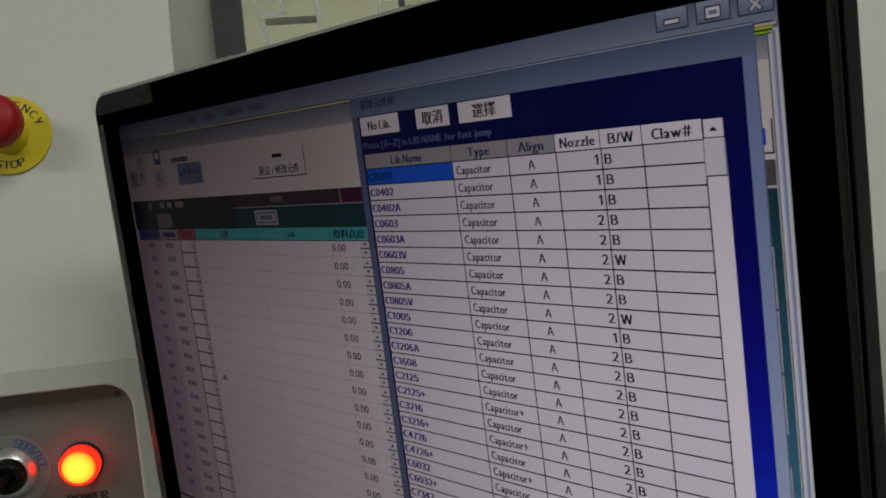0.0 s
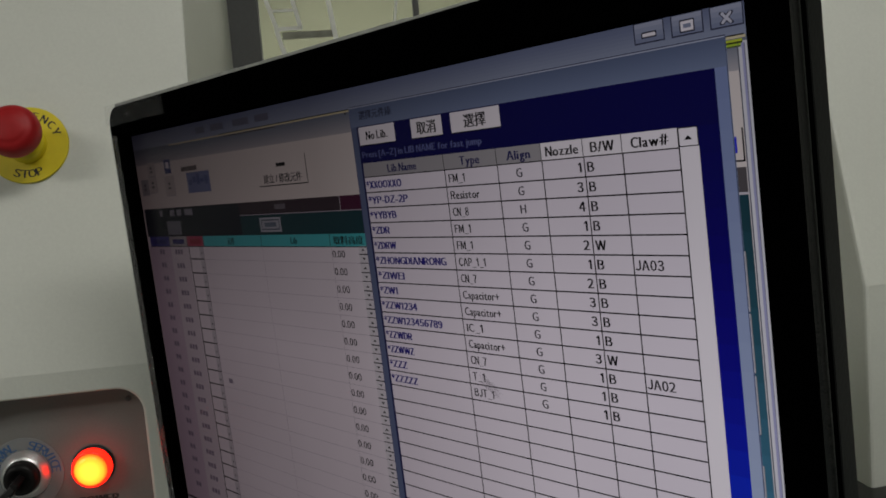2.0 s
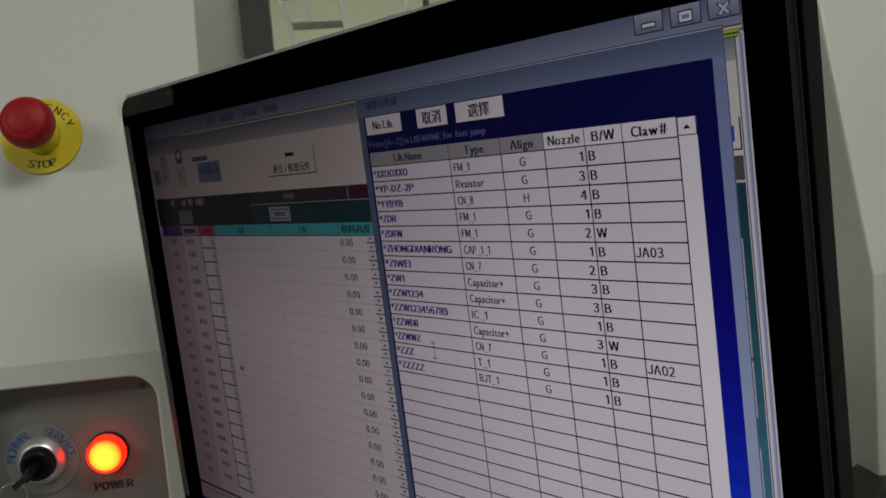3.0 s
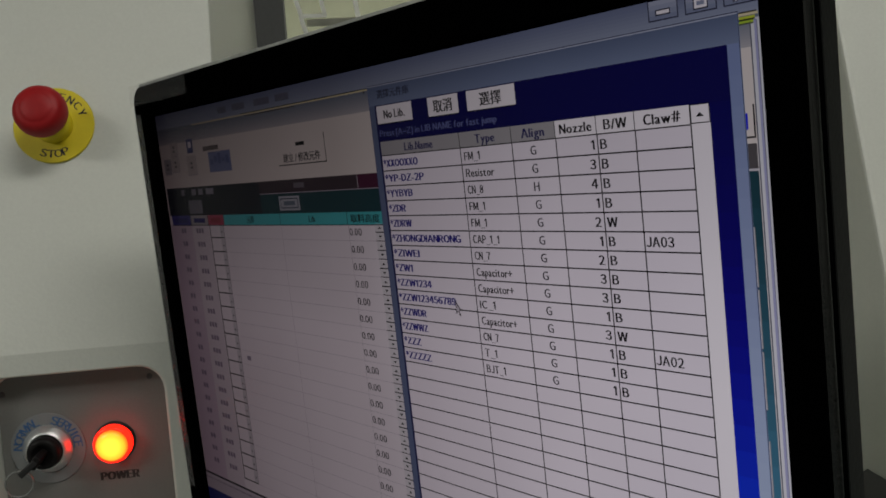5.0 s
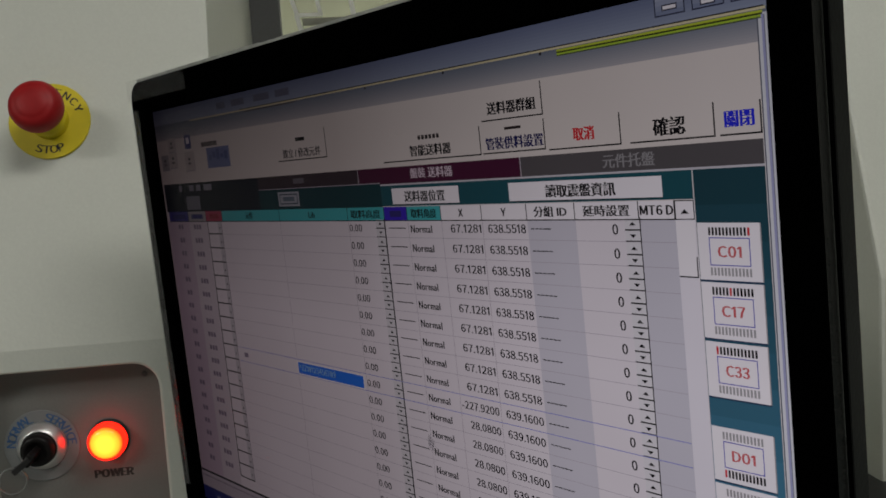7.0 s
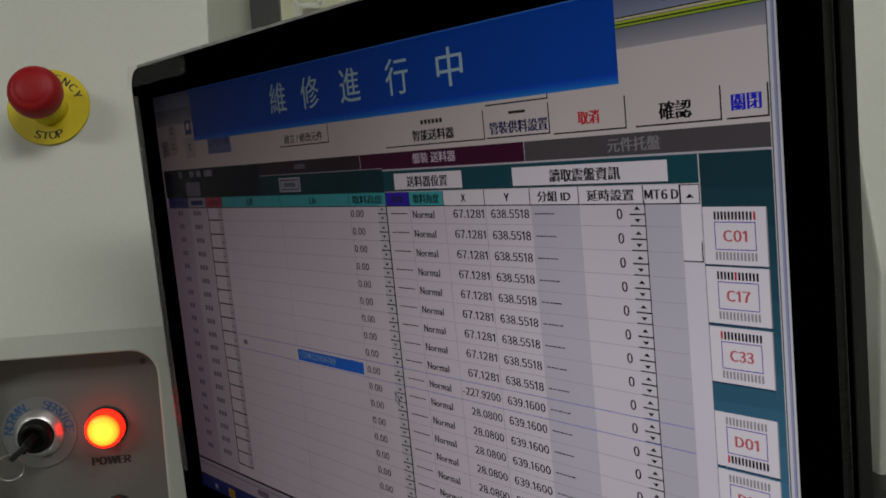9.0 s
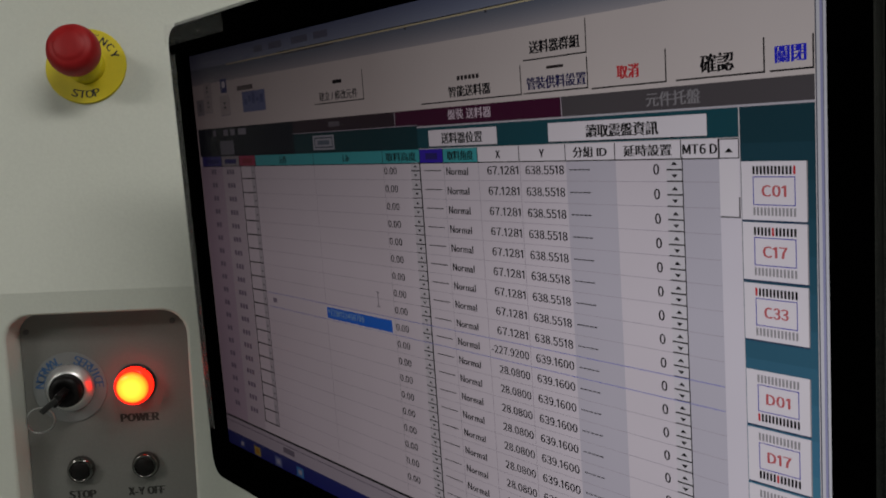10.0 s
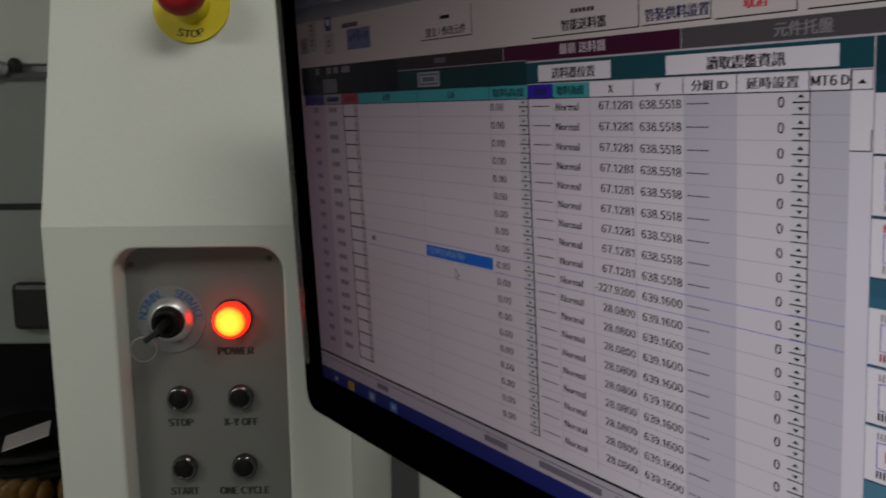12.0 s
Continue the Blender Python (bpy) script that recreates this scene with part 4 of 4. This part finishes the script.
scroll_thumb = thumb.build("scroll_thumb", dialog, "sliding grip of the scroll bar")
for k, word in enumerate(("Lib.Name", "Type", "Align", "Nozzle", "B/W", "Claw#")):
    b = sheet(-0.0021)
    a, c = COLS[k], COLS[k + 1]
    b.rect(a, c, 1.3974, 1.4031, GREY2 if k < 3 else WHITE, 0).rect(c - 0.0003, c, 1.3974, 1.4031, DARK, 1).rect(a, c, 1.3970, 1.3974, DARK, 1)
    b.text(word, (a + c) / 2, 1.4001, 0.0032, lcd(30, 30, 90) if k < 3 else TXT, (0.0180, 0.0105, 0.0110, 0.0140, 0.0092, 0.0135)[k], bold=0.0004)
    b.build("header_cell", dialog)
FIRST = [(n, t, "A", q, w, "") for n, t, q, w in (
    ("C0201", "Capacitor", 1, "B"), ("C0402", "Capacitor", 1, "B"), ("C0402A", "Capacitor", 1, "B"), ("C0603", "Capacitor", 2, "B"), ("C0603A", "Capacitor", 2, "B"), ("C0603V", "Capacitor", 2, "W"),
    ("C0805", "Capacitor", 2, "B"), ("C0805A", "Capacitor", 2, "B"), ("C0805V", "Capacitor", 2, "W"), ("C1005", "Capacitor", 1, "B"), ("C1206", "Capacitor", 2, "B"), ("C1206A", "Capacitor", 2, "B"),
    ("C1608", "Capacitor", 2, "B"), ("C2125", "Capacitor", 2, "B"), ("C2125+", "Capacitor+", 2, "B"), ("C3216", "Capacitor", 2, "B"), ("C3216+", "Capacitor+", 2, "B"), ("C4726", "Capacitor", 2, "B"),
    ("C4726+", "Capacitor+", 3, "W"), ("C6032", "Capacitor", 2, "B"), ("C6032+", "Capacitor+", 2, "B"), ("C7343", "Capacitor", 2, "B"))]
LAST = [("*XXOOXXO", "FM_1", "G", 1, "B", ""), ("*YP-DZ-2P", "Resistor", "G", 3, "B", ""), ("*YYBYB", "CN_8", "H", 4, "B", ""), ("*ZDR", "FM_1", "G", 1, "B", ""), ("*ZDRW", "FM_1", "G", 2, "W", ""),
        ("*ZHONGDIANRONG", "CAP_1_1", "G", 1, "B", "JA03"), ("*ZIWEI", "CN_7", "G", 2, "B", ""), ("*ZW1", "Capacitor+", "G", 3, "B", ""), ("*ZZW1234", "Capacitor+", "G", 3, "B", ""),
        ("*ZZW123456789", "IC_1", "G", 1, "B", ""), ("*ZZWDR", "Capacitor+", "G", 3, "W", ""), ("*ZZWWZ", "CN_7", "G", 1, "B", "JA02"), ("*ZZZ", "T_1", "G", 1, "B", ""), ("*ZZZZZ", "BJT_1", "G", 1, "B", "")]


def list_sheet(entries, y, name, label, picked=None):
    """The ruled list in the library window with its entries."""
    s = sheet(y)
    s.rect(COLS[0], COLS[-1] + 0.0002, DB, 1.3972, lcd(240, 234, 242), 0)
    z, k = DROW1, 0
    while z - DP / 2 > DB:
        s.rect(COLS[0], COLS[-1], z - DP / 2 - 0.00024, z - DP / 2 + 0.00024, DARK, 1)
        if k < len(entries):
            lib, kind, align, noz, bw, claw = entries[k]
            if k == picked:
                s.rect(COLS[0], COLS[1], z - DP / 2, z + DP / 2, lcd(26, 98, 228), 1)
            s.text(lib, -0.0673, z, 0.0030, lcd(14, 34, 100) if k == picked else LIBTXT, (0.0445 if len(lib) == 14 else 0.00288 * len(lib)), "l", bold=0.0006)
            s.text(kind, -0.0152, z, 0.0031, TXT, 0.00195 * len(kind) + 0.0008 * (kind[-2] == "_"), "l")
            s.text(align, 0.0216, z, 0.0031, lcd(60, 58, 66))
            s.text(str(noz), 0.0495, z, 0.0032, TXT, align="r", bold=0.0004)
            s.text(bw, 0.0522, z, 0.0032, TXT, align="l", bold=0.0004)
            if claw:
                s.text(claw, 0.0674, z, 0.0032, TXT, 0.0104, "l")
        z, k = z - DP, k + 1
    for c in COLS[1:]:
        s.rect(c - 0.00024, c + 0.00024, DB, 1.3972, DARK, 2)
    return s.build(name, dialog, label)


first_list = list_sheet(FIRST, -0.0020, "list_sheet", "list that begins with capacitors", 0)
last_list = list_sheet(LAST, -0.0020, "list_sheet", "end of the list with starred entries")
s = sheet(-0.0029)
zp = DROW1 - 9 * DP
s.rect(COLS[0], COLS[1], zp - DP / 2, zp + DP / 2, lcd(20, 30, 130), 0).text("*ZZW123456789", -0.0673, zp, 0.0032, lcd(185, 195, 230), 0.0374, "l").rect(COLS[1], COLS[-1], zp - DP / 2 - 0.0001, zp - DP / 2 + 0.0002, lcd(120, 130, 215), 0).rect(COLS[1], COLS[-1], zp + DP / 2 - 0.0002, zp + DP / 2 + 0.0001, lcd(120, 130, 215), 0)
picked_row = s.build("picked_row", monitor, "dark blue picked row in the list")

# notice that comes up over the page from time to time
s = sheet(-0.0034)
s.rect(-0.2480, 0.0570, 1.4060, 1.4352, BANNER, 0)
for k in range(4):
    s.rect(-0.2480, 0.0570, 1.4060 + 0.0009 * k, 1.4069 + 0.0009 * k, lcd(34 - 8 * k, 132 - 18 * k, 226 - 6 * k), 1)
s.rect(-0.2480, 0.0570, 1.4345, 1.4352, lcd(70, 130, 220), 1)
for k, ch in enumerate("維修進行中"):
    s.text(ch, (-0.1515, -0.1225, -0.0900, -0.0562, -0.0232)[k], 1.4210, 0.0148, BANNER_TXT, 0.0150)
banner = s.build("notice_banner", monitor, "blue notice with pale characters for repair in progress")

# mouse pointer
bm = bmesh.new()
arrow = ((0, 0), (0, -0.0056), (0.0013, -0.0045), (0.0022, -0.0064), (0.0030, -0.0060), (0.0022, -0.0041), (0.0039, -0.0040))
bm.faces.new([bm.verts.new((x, 0, z)) for x, z in arrow])
pointer = part("mouse_pointer", bm, lcd(60, 58, 66), monitor, "small pale arrow of the mouse with a dark edge")
bm = bmesh.new()
bm.faces.new([bm.verts.new((0.0012 + 0.62 * (x - 0.0012), -0.00004, -0.0033 + 0.66 * (z + 0.0033))) for x, z in arrow])
part("arrow_fill", bm, lcd(222, 218, 228), pointer)

bm = bmesh.new()
for x0, x1, z0, z1 in ((-0.0002, 0.0002, -0.0034, 0.0034), (-0.0014, 0.0014, 0.0031, 0.0035), (-0.0014, 0.0014, -0.0035, -0.0031)):
    bm.faces.new([bm.verts.new((x, 0, z)) for x, z in ((x0, z0), (x1, z0), (x1, z1), (x0, z1))])
text_pointer = part("text_pointer", bm, lcd(90, 86, 96), monitor, "thin upright text mark of the mouse")

# ---- a neighbouring machine seen past the column ----
side = tagged(new("neighbour_machine"), "grey machine with a dark open bay, further back", "machine")
rounded(part("upper_body", box(-2.2, -0.62, 1.20, 2.0, 0.852, 1.75), GREY_PAINT, side, "grey painted upper body"), 0.006)
rounded(part("upper_panel", box(-2.2, -0.62, 1.188, 1.1996, 1.425, 1.745), CREAM, side, "pale upper panel"), 0.004)
part("seam", box(-2.2, -0.62, 1.196, 1.1995, 1.136, 1.148), BLACK, side, "black seam")
rounded(part("handle", box(-0.866, -0.765, 1.165, 1.1995, 0.890, 0.988), BLACK, side, "black moulded handle"), 0.012)
part("back_wall", box(-2.2, -0.62, 1.75, 1.80, 0.40, 0.857), BAY_SHADE, side, "inside of the bay, near-black for its shade")
part("side_wall", box(-0.66, -0.62, 1.20, 1.75, 0.0, 0.857), BAY_SHADE, side, "side of the bay, near-black for its shade")
part("deck", box(-2.2, -0.66, 1.15, 1.75, 0.36, 0.40), BAY_SHADE, side, "deck of the bay, near-black for its shade")
part("base", box(-2.2, -0.66, 1.22, 1.75, 0.0, 0.358), GREY_PAINT, side, "grey base")
bm = box(-0.10, 0.10, -0.08, 0.08, 0, 0.004)
bmesh.ops.transform(bm, matrix=pose(-0.905, 1.27, 0.622, 9, -16, 14) @ Matrix.Diagonal((0.50, 0.40, 1, 1)), verts=bm.verts)
tagged(part("paper_sheet", bm, PAPER), "pale folded paper resting on a stack in the bay", "paper")
for k in range(4):
    bm = lathe([(0, 0), (0.16, 0), (0.165, 0.004), (0.165, 0.010), (0.12, 0.012), (0.12, 0.030), (0.165, 0.032), (0.165, 0.040), (0.16, 0.044), (0, 0.044)], 28)
    bmesh.ops.transform(bm, matrix=pose(-0.97 + 0.006 * k, 1.40, 0.401 + 0.046 * k, -90, 0, 0), verts=bm.verts)
    tagged(part("reel", bm, BLACK), "dark plastic parts reel lying flat in the bay", "reel", "reels in the bay")
cable = tagged(new("cable_coil"), "coil of amber cable lying at the bay's edge", "cable")
random.seed(4)
for k in range(7):
    bm = bmesh.new()
    bmesh.ops.create_uvsphere(bm, u_segments=14, v_segments=8, radius=0.03)
    bmesh.ops.transform(bm, matrix=pose(-0.98 + 0.035 * k, 1.19 + 0.008 * (k % 2), 0.405 + 0.118 + 0.012 * random.random(), 90, 0, 20 * k) @ Matrix.Diagonal((1, 1.0, 0.35, 1)), verts=bm.verts)
    part("winding", bm, AMBER, cable, smooth=True)
part("spool", box(-1.02, -0.74, 1.155, 1.219, 0.401, 0.50), BLACK, cable, "dark spool under the windings")
duct = tagged(new("cable_duct"), "dark cable bundle lying on the neighbouring machine", "cable")
part("bundle", box(-1.4, -0.63, 1.185, 1.1995, 1.398, 1.410), DARK_TRIM, duct)
for k in range(6):
    bm = lathe([(0, 0), (0.012, 0.002), (0.014, 0.012), (0.006, 0.018), (0, 0.02)], 12)
    bmesh.ops.transform(bm, matrix=pose(-0.95 + 0.026 * k, 1.185, 1.412 + 0.006 * (k % 3)), verts=bm.verts)
    part("clip", bm, BLACK if k % 2 else STEEL, duct)


# ---- what moves: windows that open and close on the screen, and the pointer ----
def layer(ob, spans, back=0.012):
    """Rows for a layer of the picture: in front during the spans of seconds, otherwise behind the lit page."""
    rows, step = [], 1 / FPS
    spans = [(round(a * FPS) / FPS, round(b * FPS) / FPS) for a, b in spans]
    shown = any(a <= 0 < b for a, b in spans)
    rows.append((0.0, pose(0, 0 if shown else back, 0)))
    for a, b in spans:
        for t, before, after in ((a, back, 0), (b, 0, back)):
            if 0 < t < 12:
                rows += [(t, pose(0, before, 0)), (t + step, pose(0, after, 0))]
    rows.append((12.0, rows[-1][1]))
    walk(ob, rows)


def spot(x, z, y=-0.0013):
    return pose(x - CX, y, z - CZ)


def motions():
    layer(dialog, [(0, 5.95)])
    layer(first_list, [(0, 1.85)])
    layer(last_list, [(1.85, 12.5)])
    layer(picked_row, [(5.04, 5.95)])
    layer(feeder_panel, [(0, 5.95), (6.05, 12.5)])
    layer(cell_text, [(5.95, 12.5)])
    layer(chosen, [(6.05, 12.5)])
    layer(banner, [(1.40, 1.86), (3.90, 4.36), (6.37, 6.86), (8.92, 9.38), (11.38, 11.58)], 0.014)
    walk(scroll_thumb, [(0.0, pose(0, 0, 0)), (1.2, pose(0, 0, 0)), (1.3, pose(0, 0, -0.0155)), (1.4, pose(0, 0, -0.1025)), (1.5, pose(0, 0, -0.153)), (12.0, pose(0, 0, -0.153))])
    walk(pointer, [(0.0, spot(0.099, 1.235)), (0.4, spot(0.0985, 1.262)), (0.6, spot(0.0965, 1.333)), (0.8, spot(0.0925, 1.362)), (1.0, spot(0.0937, 1.3875)), (1.2, spot(0.0937, 1.3875)), (1.3, spot(0.0935, 1.372)), (1.4, spot(0.093, 1.285)), (1.5, spot(0.0925, 1.235)), (1.8, spot(0.085, 1.235)), (1.95, spot(0.02, 1.30)), (2.1, spot(-0.03, 1.323)), (2.1333, spot(-0.035, 1.323, 0.012)),
                   (4.9, spot(-0.030, 1.337, 0.012)), (4.9333, spot(-0.030, 1.337)), (5.2, spot(-0.02, 1.35)), (5.5, spot(0.006, 1.410)), (5.9, spot(0.012, 1.414)), (6.0, spot(0.013, 1.4145)), (6.2, spot(0.004, 1.409)), (6.4, spot(-0.002, 1.404)), (6.6, spot(-0.02, 1.36)), (7.2, spot(-0.066, 1.262)),
                   (8.8, spot(-0.075, 1.282)), (9.5, spot(-0.090, 1.295)), (9.6, spot(-0.09, 1.297)), (9.6333, spot(-0.09, 1.297, 0.012)), (11.2, spot(-0.125, 1.295, 0.012)), (11.2333, spot(-0.125, 1.295)), (11.5, spot(-0.132, 1.288)), (12.0, spot(-0.134, 1.286))])
    walk(text_pointer, [(0.0, spot(-0.040, 1.320, 0.012)), (2.1, spot(-0.040, 1.320, 0.012)), (2.1333, spot(-0.040, 1.320)), (3.2, spot(-0.041, 1.3195)), (4.9, spot(-0.032, 1.336)), (4.9333, spot(-0.032, 1.336, 0.012)),
                        (9.6, spot(-0.095, 1.298, 0.012)), (9.6333, spot(-0.095, 1.298)), (10.0, spot(-0.112, 1.304)), (10.5, spot(-0.1135, 1.3055)), (11.2, spot(-0.120, 1.300)), (11.2333, spot(-0.120, 1.300, 0.012)), (12.0, spot(-0.120, 1.300, 0.012))])


motions()
